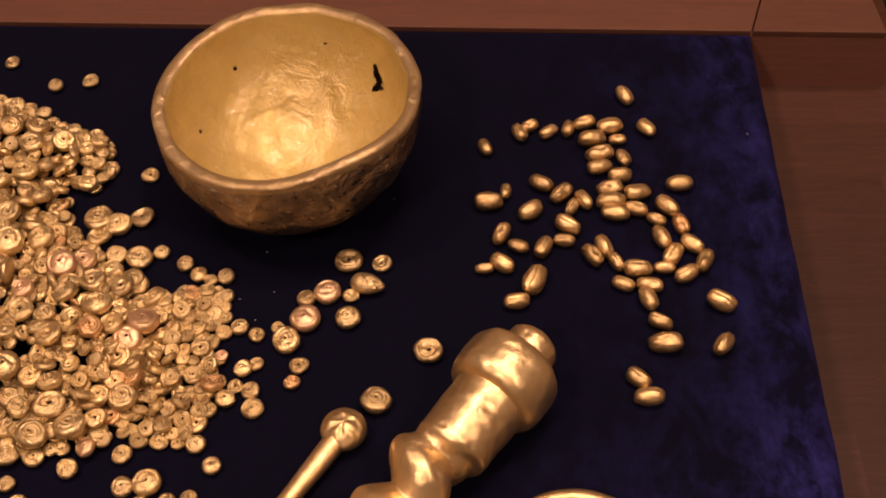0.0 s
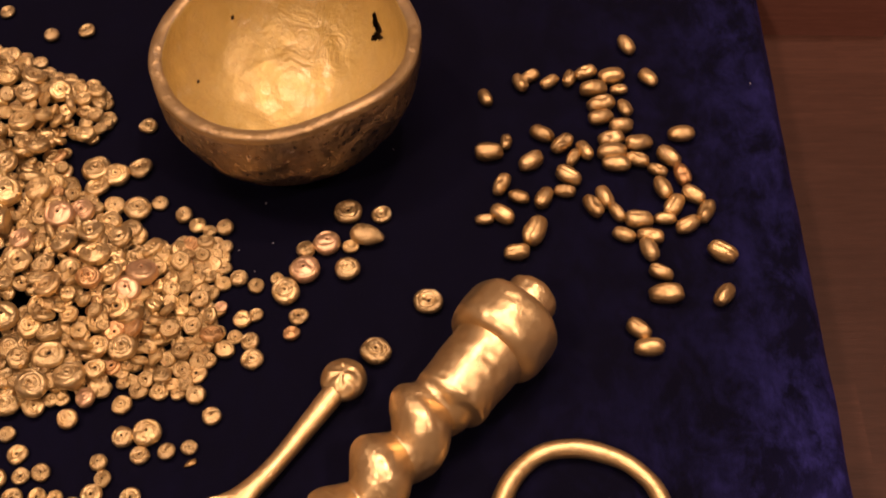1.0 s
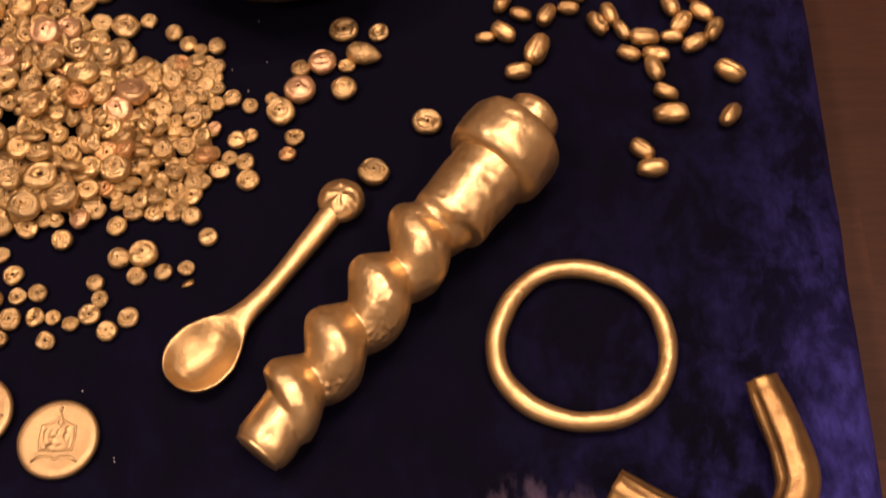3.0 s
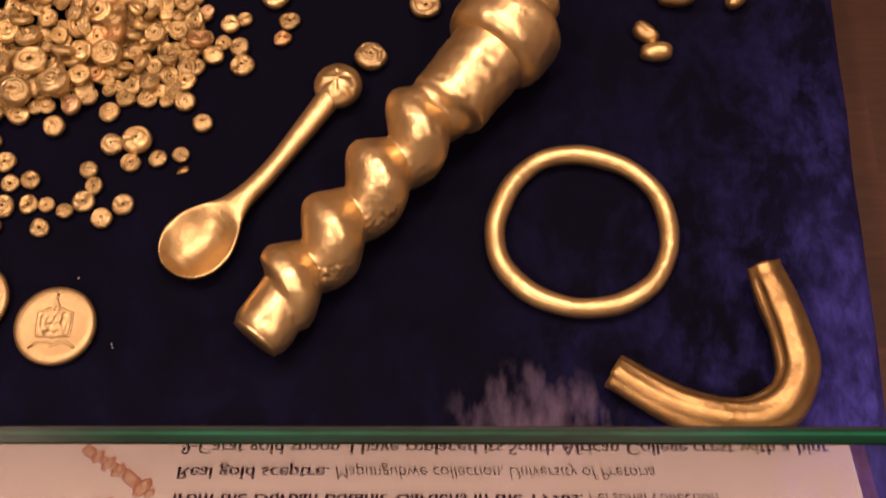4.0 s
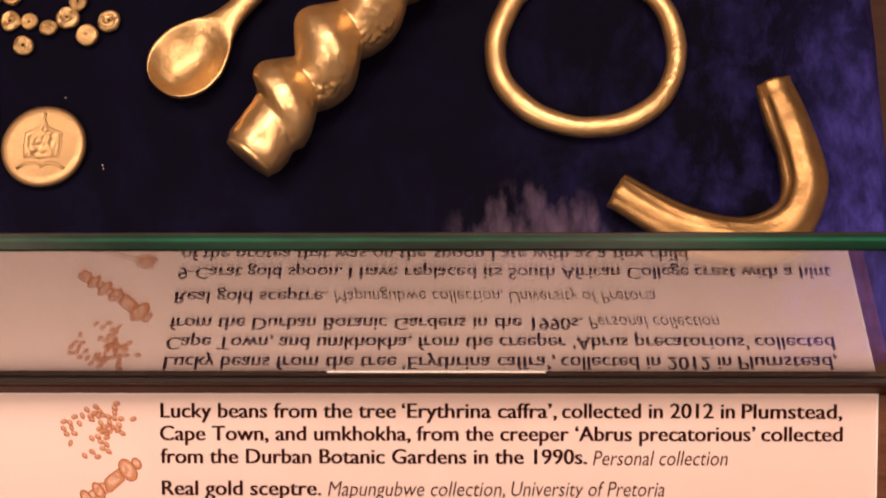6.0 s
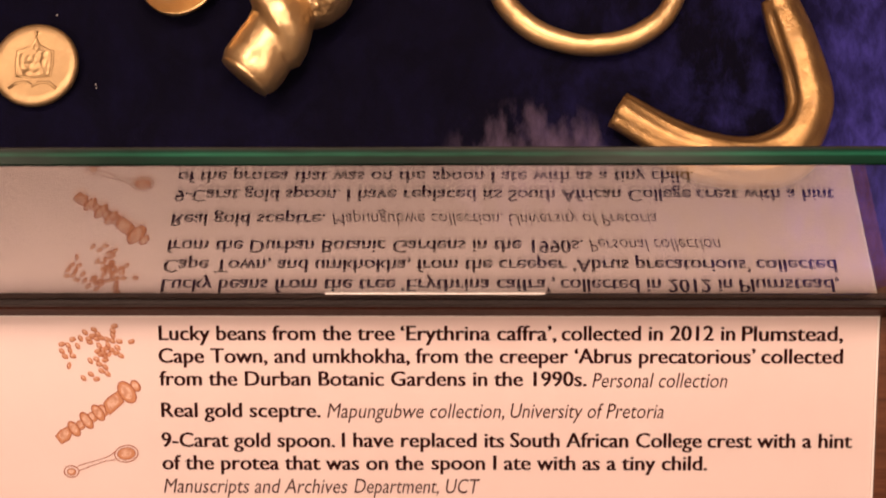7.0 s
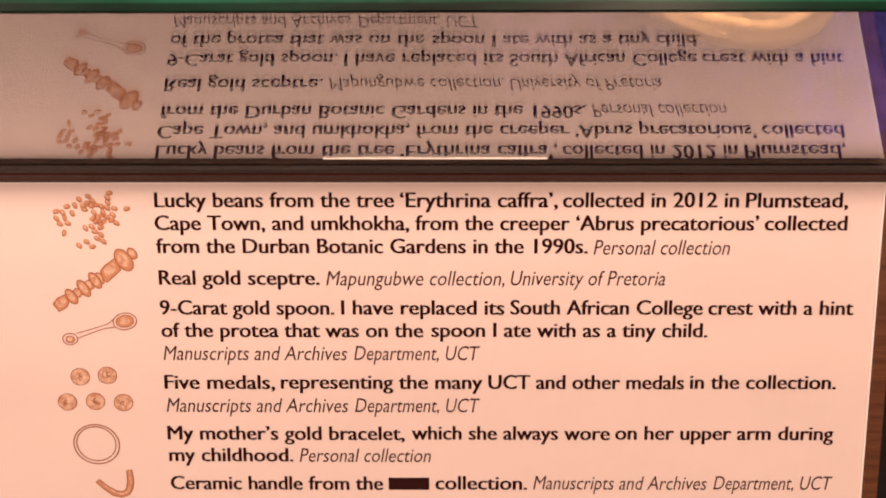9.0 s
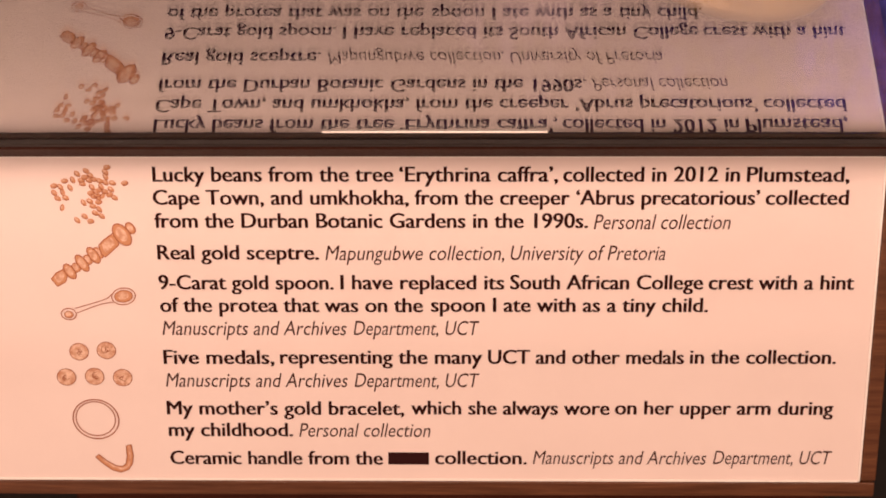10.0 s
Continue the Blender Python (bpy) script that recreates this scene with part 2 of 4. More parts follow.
def part(name, mesh, mat, parent, label=""):
    ob = new(name, mesh)
    if not mesh.materials:
        mesh.materials.append(mat)
    ob.parent = parent
    return tagged(ob, label)


def box_mesh(x0, x1, y0, y1, z0, z1, bevel=0.0, segments=2):
    bm = bmesh.new()
    bmesh.ops.create_cube(bm, size=1)
    for p in bm.verts:
        p.co = Vector((x0 + (p.co.x + 0.5) * (x1 - x0), y0 + (p.co.y + 0.5) * (y1 - y0), z0 + (p.co.z + 0.5) * (z1 - z0)))
    if bevel:
        bmesh.ops.bevel(bm, geom=bm.edges[:], offset=bevel, segments=segments, profile=0.5, affect="EDGES")
    me = bpy.data.meshes.new("mesh")
    bm.to_mesh(me)
    bm.free()
    return me


def loft(rings, closed=False, caps=True):
    """Skin over rings of the same number of points."""
    k = len(rings[0])
    verts = [p for r in rings for p in r]
    faces = []
    m = len(rings)
    for i in range(m if closed else m - 1):
        a, b = i * k, ((i + 1) % m) * k
        for j in range(k):
            faces.append((a + j, a + (j + 1) % k, b + (j + 1) % k, b + j))
    if caps and not closed:
        faces.append(tuple(range(k))[::-1])
        faces.append(tuple((m - 1) * k + j for j in range(k)))
    return mesh_from(verts, faces)


def smooth_path(points, count):
    """Catmull-Rom through the points."""
    pts = [Vector(p) for p in points]
    pts = [2 * pts[0] - pts[1]] + pts + [2 * pts[-1] - pts[-2]]
    out = []
    spans = len(pts) - 3
    for i in range(count):
        u = i / (count - 1) * spans
        k = min(int(u), spans - 1)
        u -= k
        a, b, c, d = pts[k:k + 4]
        out.append(0.5 * ((2 * b) + (c - a) * u + (2 * a - 5 * b + 4 * c - d) * u * u + (3 * b - a - 3 * c + d) * u ** 3))
    return out


def sweep(path, section, sides=32, closed=False):
    """Tube along a path; section(f, angle) gives the radius at the fraction f of the path; the angle runs from the right side over the top."""
    rings = []
    m = len(path)
    for i, p in enumerate(path):
        if closed:
            d = path[(i + 1) % m] - path[i - 1]
        else:
            d = path[min(i + 1, m - 1)] - path[max(i - 1, 0)]
        d.normalize()
        side = d.cross(Vector((0, 0, 1))).normalized()
        up = side.cross(d)
        ring = []
        for j in range(sides):
            a = 2 * math.pi * j / sides
            r = section(i / (m - 1), a)
            ring.append(p + side * (math.cos(a) * r) + up * (math.sin(a) * r))
        rings.append(ring)
    return loft(rings, closed)


def lathe(profile, sides=32, wobble=0.0, seed=0.0):
    """Turned solid from (radius, height) pairs; the first and last lie on the axis or close the skin."""
    rings = []
    for r, z in profile:
        ring = []
        for j in range(sides):
            a = 2 * math.pi * j / sides
            k = 1 + wobble * noise.noise(Vector((math.cos(a) * 1.3 + seed, math.sin(a) * 1.3, z * 120 + seed * 3)))
            ring.append(Vector((r * k * math.cos(a), r * k * math.sin(a), z)))
        rings.append(ring)
    return loft(rings)


MM = 0.001


# ---- the room ----
for name, box, mat, label in (
    ("floor", (-2.2, 2.2, -2.2, 2.2, -1.05, -0.95), carpet, "dark carpeted floor under the display desk"),
    ("ceiling", (-2.2, 2.2, -2.2, 2.2, 1.75, 1.85), plaster_white, "plain pale painted ceiling over the room"),
    ("wall_north", (-2.2, 2.2, 2.2, 2.3, -0.95, 1.75), plaster, "plain warm plastered wall behind the desk"),
    ("wall_south", (-2.2, 2.2, -2.3, -2.2, -0.95, 1.75), plaster, "plain warm plastered wall across the room"),
    ("wall_east", (2.2, 2.3, -2.3, 2.3, -0.95, 1.75), plaster, "plain warm plastered wall beside the desk"),
    ("wall_west", (-2.3, -2.2, -2.3, 2.3, -0.95, 1.75), plaster, "plain warm plastered wall facing the desk"),
):
    thing(name, box_mesh(*box), mat, label, name.split("_")[0], kind="structure")

# ---- the desk with its glass and velvet ----
DESK = -0.045
LEFT, RIGHT = -0.40, 0.30
desk = thing("display_desk", None, None, "brown wooden display desk with a planked top", "desk")
part("cabinet", box_mesh(LEFT, RIGHT, 0.0, 0.62, -0.95, DESK - 0.018, 0.003), wood_dark, desk, "dark wooden cabinet below the top")
rng = random.Random(5)
back_ledge = thing("back_ledge", None, None, "reddish wooden ledge behind the velvet board", "ledge")
for x0, x1, skew0, skew1 in ((LEFT, 0.1838, 0.0, 0.30), (0.1846, 0.2615, 0.30, -0.1)):
    board = box_mesh(x0, x1, 0.0, 0.15, -0.004, 0.0, 0.0006)
    for p in board.vertices:   # the joint runs askew
        p.co.x += p.co.y * (skew1 if p.co.x > (x0 + x1) / 2 else skew0)
    part("board", board, wood_ledge, back_ledge)
part("riser", box_mesh(LEFT, 0.2690, 0.0008, 0.006, DESK - 0.002, -0.0042, 0.0005), wood_riser, back_ledge, "dark riser under the ledge")
back_ledge.matrix_world = pose(0, 0.4588, -0.0014, 0, 0, -1.8)

VX0, VX1, VY0, VY1 = -0.385, 0.1790, 0.0075, 0.4582


def velvet_mesh():
    """Padded board in velvet: a soft top with rounded edges that runs down to the desk."""
    nx, ny, rim = 110, 90, 0.004
    verts, faces = [], []
    for j in range(ny + 1):
        for i in range(nx + 1):
            x = VX0 + (VX1 - VX0) * i / nx
            y = VY0 + (VY1 - VY0) * j / ny
            d = min(x - VX0, VX1 - x, y - VY0, VY1 - y)
            z = 0.0005 * noise.noise(Vector((x * 14, y * 14, 0.3))) - 0.0006
            if d < rim:
                z -= rim * (1 - math.sqrt(max(0, 1 - (1 - d / rim) ** 2)))
            # the board stands a little askew
            verts.append((x + 0.0155 * (y - 0.2) + 0.0008 * noise.noise(Vector((y * 30, 4, 0))) * (i == nx), y - 0.032 * x * max(0, y) / VY1, z))
    for j in range(ny):
        for i in range(nx):
            a = j * (nx + 1) + i
            faces.append((a, a + 1, a + nx + 2, a + nx + 1))
    rim_ids = [i for i in range(nx + 1)] + [j * (nx + 1) + nx for j in range(1, ny + 1)] + [ny * (nx + 1) + i for i in range(nx - 1, -1, -1)] + [j * (nx + 1) for j in range(ny - 1, 0, -1)]
    base = len(verts)
    for k in rim_ids:
        verts.append((verts[k][0], verts[k][1], DESK + 0.0002))
    m = len(rim_ids)
    for k in range(m):
        faces.append((rim_ids[k], base + k, base + (k + 1) % m, rim_ids[(k + 1) % m]))
    faces.append(tuple(base + k for k in range(m))[::-1])
    return mesh_from(verts, faces)


thing("velvet_board", velvet_mesh(), velvet, "padded board covered in dark blue velvet with painted nap sheen", "board")

# front pane: clear body, green polished edges
display_glass = thing("display_glass", None, None, "clear upright glass sheet with a green polished edge", "glass")
pane = part("sheet", box_mesh(LEFT + 0.01, RIGHT - 0.01, 0.0, 0.0045, DESK, 0.1463), glass, display_glass, "clear glass sheet")
pane.visible_shadow = False
part("polished_edge", box_mesh(LEFT + 0.01, RIGHT - 0.01, 0.0, 0.0045, 0.14635, 0.1473, 0.0003, 1), glass_edge, display_glass, "dark green polished glass edge")
thing("glass_strip", box_mesh(-0.0355, 0.0472, -0.0006, -0.0001, -0.0215, -0.0209), white_edge, "thin white strip stuck low on the glass", "strip")

# ---- sloping label ----
SLOPE = 19.03
label_at = pose(0, -0.003, -0.0568, SLOPE, 0, 0)   # local: x right, y up the slope, z out of the paper
LX0, LX1, LV = -0.30, 0.1838, 0.1385
stand = thing("label_stand", None, None, "sloping wooden stand that frames the printed label", "stand")
stand.matrix_world = label_at
part("back_board", box_mesh(LX0 - 0.007, LX1 + 0.007, -LV - 0.007, 0.0, -0.016, -0.0012, 0.001), wood_frame, stand)
part("bottom_rail", box_mesh(LX0 - 0.007, LX1 + 0.007, -LV - 0.0072, -LV - 0.0006, -0.0012, 0.0006, 0.0008), wood_frame, stand)
part("side_rail", box_mesh(LX1 + 0.0006, LX1 + 0.0072, -LV, 0.0, -0.0012, 0.0008, 0.0008), wood_frame, stand)
part("side_rail", box_mesh(LX0 - 0.0072, LX0 - 0.0006, -LV, 0.0, -0.0012, 0.0008, 0.0008), wood_frame, stand)
part("apron", box_mesh(-0.155, 0.176, -LV - 0.030, -LV + 0.002, -0.06, -0.0165, 0.001), wood_rail, stand, "wooden apron under the rail")
thing("top_rail", box_mesh(LEFT + 0.005, RIGHT - 0.005, -0.0031, -0.0003, -0.075, -0.0400, 0.0008), wood_rail, "dark wooden rail between glass and label", "rail")
thing("glass_channel", box_mesh(LEFT + 0.005, RIGHT - 0.005, -0.0024, -0.0003, -0.0399, -0.0345, 0.0004), steel, "thin grey metal channel holding the glass foot", "channel")

sign = thing("printed_label", box_mesh(LX0, LX1, -LV, 0.0, -0.0011, 0.0, 0.0002, 1), paper, "cream printed label with captions and sepia drawings", "label")
sign.matrix_world = label_at
part("paper_edge", box_mesh(LX1 - 0.0004, LX1 + 0.0005, -LV - 0.0004, -0.0002, -0.0011, 0.0005), white_edge, sign, "white card edge")
part("paper_edge", box_mesh(LX0, LX1 + 0.0005, -LV - 0.0005, -LV + 0.0003, -0.0011, 0.0005), white_edge, sign, "white card edge")
part("paper_edge", box_mesh(LX0, LX1 + 0.0005, -0.0006, 0.0001, -0.0011, 0.0005), white_edge, sign, "white card edge")


def text_mesh(words, weight, shear):
    cu = bpy.data.curves.new("words", "FONT")
    cu.body, cu.size, cu.offset, cu.shear = words, 1.0, weight, shear
    cu.resolution_u = 3
    ob = bpy.data.objects.new("words", cu)
    scene.collection.objects.link(ob)
    bpy.context.view_layer.update()
    me = bpy.data.meshes.new_from_object(ob.evaluated_get(bpy.context.evaluated_depsgraph_get()))
    bpy.data.objects.remove(ob)
    bpy.data.curves.remove(cu)
    return me


def caption(words, x0, x1, v, bold=True, high=8.9):
    """One run of print from x0 to x1 (mm), its small letters centred v mm below the label's top."""
    me = text_mesh(words, 0.0, 0.0 if bold else 0.22)
    co = np.empty(len(me.vertices) * 3)
    me.vertices.foreach_get("co", co)
    co = co.reshape(-1, 3)
    lo, hi = co[:, 0].min(), co[:, 0].max()
    co[:, 0] = (x0 + (co[:, 0] - lo) / (hi - lo) * (x1 - x0)) * MM
    co[:, 1] = (co[:, 1] - 0.25) * high * MM - v * MM
    co[:, 2] = 0.00025
    tris = [tuple(p.vertices) for p in me.polygons]
    bpy.data.meshes.remove(me)
    strokes = ((0.06, 0.0), (0.22, 3e-6), (0.38, 6e-6), (0.54, 9e-6)) if bold else ((0.0, 0.0),)
    verts, faces = [], []
    for dx, dz in strokes:
        base = len(verts)
        verts.extend((co + np.array(((dx - 0.3) * MM * bold, 0, dz))).tolist())
        faces.extend(tuple(base + q for q in f) for f in tris)
    return part("caption", mesh_from(verts, faces, False), ink if bold else ink_thin, sign)


caption("Lucky beans from the tree", -107.6, -11.5, 7.9)
caption("‘Erythrina caffra’,", -8.8, 54.1, 7.9)
caption("collected in 2012 in", 56.5, 126.3, 7.9)
caption("Plumstead,", 129.4, 169.7, 8.0)
caption("Cape Town, and umkhokha,", -108.0, -5.5, 17.3)
caption("from the creeper", -2.7, 59.0, 17.3)
caption("‘Abrus precatorious’", 61.9, 134.7, 17.3)
caption("collected", 137.4, 170.0, 17.3)
caption("from the Durban Botanic Gardens in the 1990s.", -107.9, 66.5, 26.8)
caption("Personal collection", 69.0, 123.8, 27.3, False)
caption("Real gold sceptre.", -107.5, -42.2, 40.0)
caption("Mapungubwe collection,", -39.4, 33.2, 40.2, False)
caption("University of Pretoria", 35.8, 98.3, 40.1, False)
caption("9-Carat gold spoon.", -107.8, -36.5, 52.6)
caption("I have replaced its", -33.3, 33.1, 52.5)
caption("South African College", 35.9, 113.9, 52.4)
caption("crest with a hint", 116.5, 175.0, 52.4)
caption("of the protea that was on the", -107.7, -0.1, 62.2)
caption("spoon I ate with as a tiny child.", 3.6, 116.3, 62.0)
caption("Manuscripts and Archives", -107.6, -31.4, 72.1, False)
caption("Department, UCT", -28.6, 23.3, 72.0, False)
caption("Five medals,", -107.6, -61.9, 84.7)
caption("representing the many", -59.1, 24.3, 84.5)
caption("UCT and other medals", 27.1, 107.6, 84.4)
caption("in the collection.", 110.4, 170.1, 84.2)
caption("Manuscripts and Archives", -107.5, -31.4, 94.8, False)
caption("Department, UCT", -28.6, 23.4, 94.7, False)
caption("My mother’s gold bracelet,", -107.5, -8.2, 107.1)
caption("which she always wore", -4.9, 77.6, 106.8)
caption("on her upper arm during", 80.2, 170.6, 106.6)
caption("my childhood.", -107.3, -55.2, 116.8)
caption("Personal collection", -52.4, 2.9, 116.9, False)
caption("Ceramic handle from the", -107.3, -17.5, 129.5)
caption("collection.", 5.0, 43.4, 129.2)
caption("Manuscripts and Archives", 46.1, 119.2, 129.0, False)
caption("Department, UCT", 122.0, 171.8, 128.8, False)
part("caption_bar", box_mesh(-0.0150, 0.0022, -0.1316, -0.1262, 0.0001, 0.00026), ink, sign, "dark bar of unreadable print")


# small sepia drawings down the side of the label
def flat_patch(points, z):
    return mesh_from([(x * MM, -v * MM, z) for x, v in points], [tuple(range(len(points)))[::-1]], False)


def flat_line(points, width, z=0.00030, closed=False):
    k = len(points)
    verts, faces = [], []
    for i in range(k):
        a = points[(i + 1) % k if closed else min(i + 1, k - 1)]
        b = points[i - 1 if closed or i else 0]
        dx, dv = a[0] - b[0], a[1] - b[1]
        d = math.hypot(dx, dv) or 1
        ox, ov = -dv / d * width / 2, dx / d * width / 2
        verts += [((points[i][0] + ox) * MM, -(points[i][1] + ov) * MM, z), ((points[i][0] - ox) * MM, -(points[i][1] - ov) * MM, z)]
    for i in range(k if closed else k - 1):
        a, b = 2 * i, 2 * ((i + 1) % k)
        faces.append((a, a + 1, b + 1, b))
    return mesh_from(verts, faces, False)


def oval(cx, cv, rx, rv, turn=0.0, count=26):
    c, s = math.cos(radians(turn)), math.sin(radians(turn))
    return [(cx + c * rx * math.cos(a) - s * rv * math.sin(a), cv + s * rx * math.cos(a) + c * rv * math.sin(a)) for a in (2 * math.pi * i / count for i in range(count))]


rng = random.Random(11)
DRAWN_BEANS = ((-125.9, 4.2), (-126.6, 6.1), (-126.6, 8.0), (-124.1, 10.5), (-119.2, 10.6), (-134.3, 5.6), (-138.0, 6.8), (-139.9, 9.3), (-143.3, 9.7), (-147.8, 11.7), (-145.1, 12.2), (-147.8, 14.6), (-144.4, 14.3), (-141.2, 12.5), (-146.6, 16.8), (-143.4, 16.6), (-145.0, 20.7), (-136.2, 10.8), (-136.6, 9.4), (-135.1, 8.2), (-133.5, 9.4), (-132.8, 7.4), (-131.5, 9.0), (-129.3, 9.6))
MORE_BEANS = ((-126.9, 10.3), (-132.4, 12.2), (-128.7, 12.0), (-124.9, 13.1), (-133.2, 14.6), (-131.0, 14.0), (-129.6, 13.4), (-127.3, 14.0), (-125.6, 15.3), (-123.6, 16.5), (-131.9, 16.0), (-130.3, 16.5), (-128.4, 15.9), (-133.7, 17.9), (-136.2, 18.6), (-130.2, 18.3), (-132.6, 20.0), (-130.1, 21.3), (-131.8, 22.8), (-129.3, 24.1), (-136.2, 24.2), (-134.0, 26.2), (-139.3, 25.8), (-130.7, 15.3))
for i, (cx, cv) in enumerate(DRAWN_BEANS + MORE_BEANS):
    turn = rng.gauss(25, 30)
    part("drawing_bean", flat_patch(oval(cx, cv, 1.45, 0.92, turn, 12), 0.00016 + i * 2e-6), ink_mid, sign)
    part("drawing_wash", flat_patch(oval(cx - 0.25, cv - 0.22, 0.75, 0.42, turn, 10), 0.00017 + i * 2e-6), ink_wash, sign)
    part("drawing_line", flat_line(oval(cx + 0.1, cv + 0.1, 1.4, 0.9, turn, 12)[:6], 0.34, 0.00029), ink_line, sign)


def shaded(outline, depth, width=0.4):
    """A washed shape: darker rim, pale middle and a fine outline."""
    k = len(outline)
    cx, cv = sum(p[0] for p in outline) / k, sum(p[1] for p in outline) / k
    part("drawing_wash", flat_patch(outline, depth), ink_mid, sign)
    part("drawing_wash", flat_patch([(cx - 0.2 + (x - cx) * 0.62, cv - 0.2 + (v - cv) * 0.66) for x, v in outline], depth + 5e-6), ink_wash, sign)
    part("drawing_line", flat_line(outline, width, depth + 8e-6, closed=True), ink_line, sign)


shaded(oval(-141.3, 45.7, 1.99, 1.99, -34, 14), 0.00012, 0.3)
shaded(oval(-136.3, 42.4, 1.99, 2.15, -34, 14), 0.00013, 0.3)
shaded(oval(-131.9, 39.6, 1.99, 2.61, -34, 14), 0.00014, 0.3)
shaded([(-151.9, 50.5), (-149.8, 48.0), (-146.3, 46.2), (-144.9, 48.8), (-146.1, 51.8), (-149.5, 53.7)], 0.00018)
shaded([(-131.4, 36.4), (-129.4, 34.2), (-125.4, 31.4), (-123.8, 33.0), (-123.1, 36.1), (-125.7, 38.4), (-129.0, 41.3), (-130.6, 40.0)], 0.00018)
shaded(oval(-144.0, 47.3, 1.92, 3.60, -34, 22), 0.000210)
shaded(oval(-138.7, 43.8, 1.92, 3.99, -34, 22), 0.000225)
shaded(oval(-133.8, 40.5, 1.92, 3.83, -34, 22), 0.000240)
shaded(oval(-118.0, 29.2, 1.69, 2.53, -34, 22), 0.000255)
shaded(oval(-121.6, 31.9, 3.07, 5.06, -34, 22), 0.000270)
part("drawing_line", flat_line(oval(-122.7, 57.8, 4.91, 3.53, -10), 0.42, closed=True), ink_line, sign)
shaded(oval(-122.7, 57.8, 3.76, 2.53, -8), 0.00018, 0.3)
part("drawing_line", flat_line([(-127.4, 56.9), (-129.6, 58.8), (-134.3, 60.4), (-143.1, 63.0)], 0.36), ink_line, sign)
part("drawing_line", flat_line([(-127.2, 60.3), (-131.3, 60.9), (-136.1, 62.5), (-142.8, 65.1)], 0.36), ink_line, sign)
part("drawing_line", flat_line(oval(-145.8, 65.4, 3.07, 2.45), 0.42, closed=True), ink_line, sign)
shaded(oval(-145.8, 65.6, 1.84, 1.46, 0, 14), 0.00018, 0.3)
for i, (cx, cv) in enumerate(((-142.8, 81.7), (-131.4, 81.1), (-148.9, 92.8), (-137.1, 92.5), (-125.4, 93.0))):
    part("drawing_wash", flat_patch(oval(cx, cv, 3.91, 3.64), 0.00018), ink_wash, sign)
    part("drawing_line", flat_line(oval(cx, cv, 3.91, 3.64), 0.30, closed=True), ink_line, sign)
    for j in range(4):
        part("drawing_line", flat_line(oval(cx + rng.uniform(-1.1, 1.1), cv + rng.uniform(-0.9, 0.9), rng.uniform(0.5, 1.5), rng.uniform(0.5, 1.7), rng.uniform(0, 90), 10)[:7], 0.22), ink_line, sign)
part("drawing_line", flat_line(oval(-137.9, 111.5, 9.66, 8.74, 8, 40), 0.5, closed=True), ink_line, sign)
part("drawing_line", flat_line(oval(-138.0, 111.3, 8.28, 7.59, 8, 40), 0.42, closed=True), ink_line, sign)
bent = [(-139.4, 128.5), (-137.8, 127.4), (-134.6, 130.3), (-130.7, 132.6), (-127.9, 132.8), (-126.5, 131.5), (-125.8, 128.1), (-125.9, 123.4), (-123.8, 122.9), (-123.2, 128.1), (-123.8, 131.5), (-125.6, 134.3), (-128.9, 135.5), (-132.5, 134.5), (-136.3, 131.5)]
part("drawing_wash", flat_patch(bent, 0.00018), ink_mid, sign)
part("drawing_line", flat_line(bent, 0.42, closed=True), ink_line, sign)
part("drawing_wash", flat_line([(-136.9, 129.3), (-132.3, 132.7), (-128.4, 134.1), (-125.6, 132.7), (-124.5, 128.9), (-124.7, 123.8)], 0.8, 0.00022), ink_wash, sign)


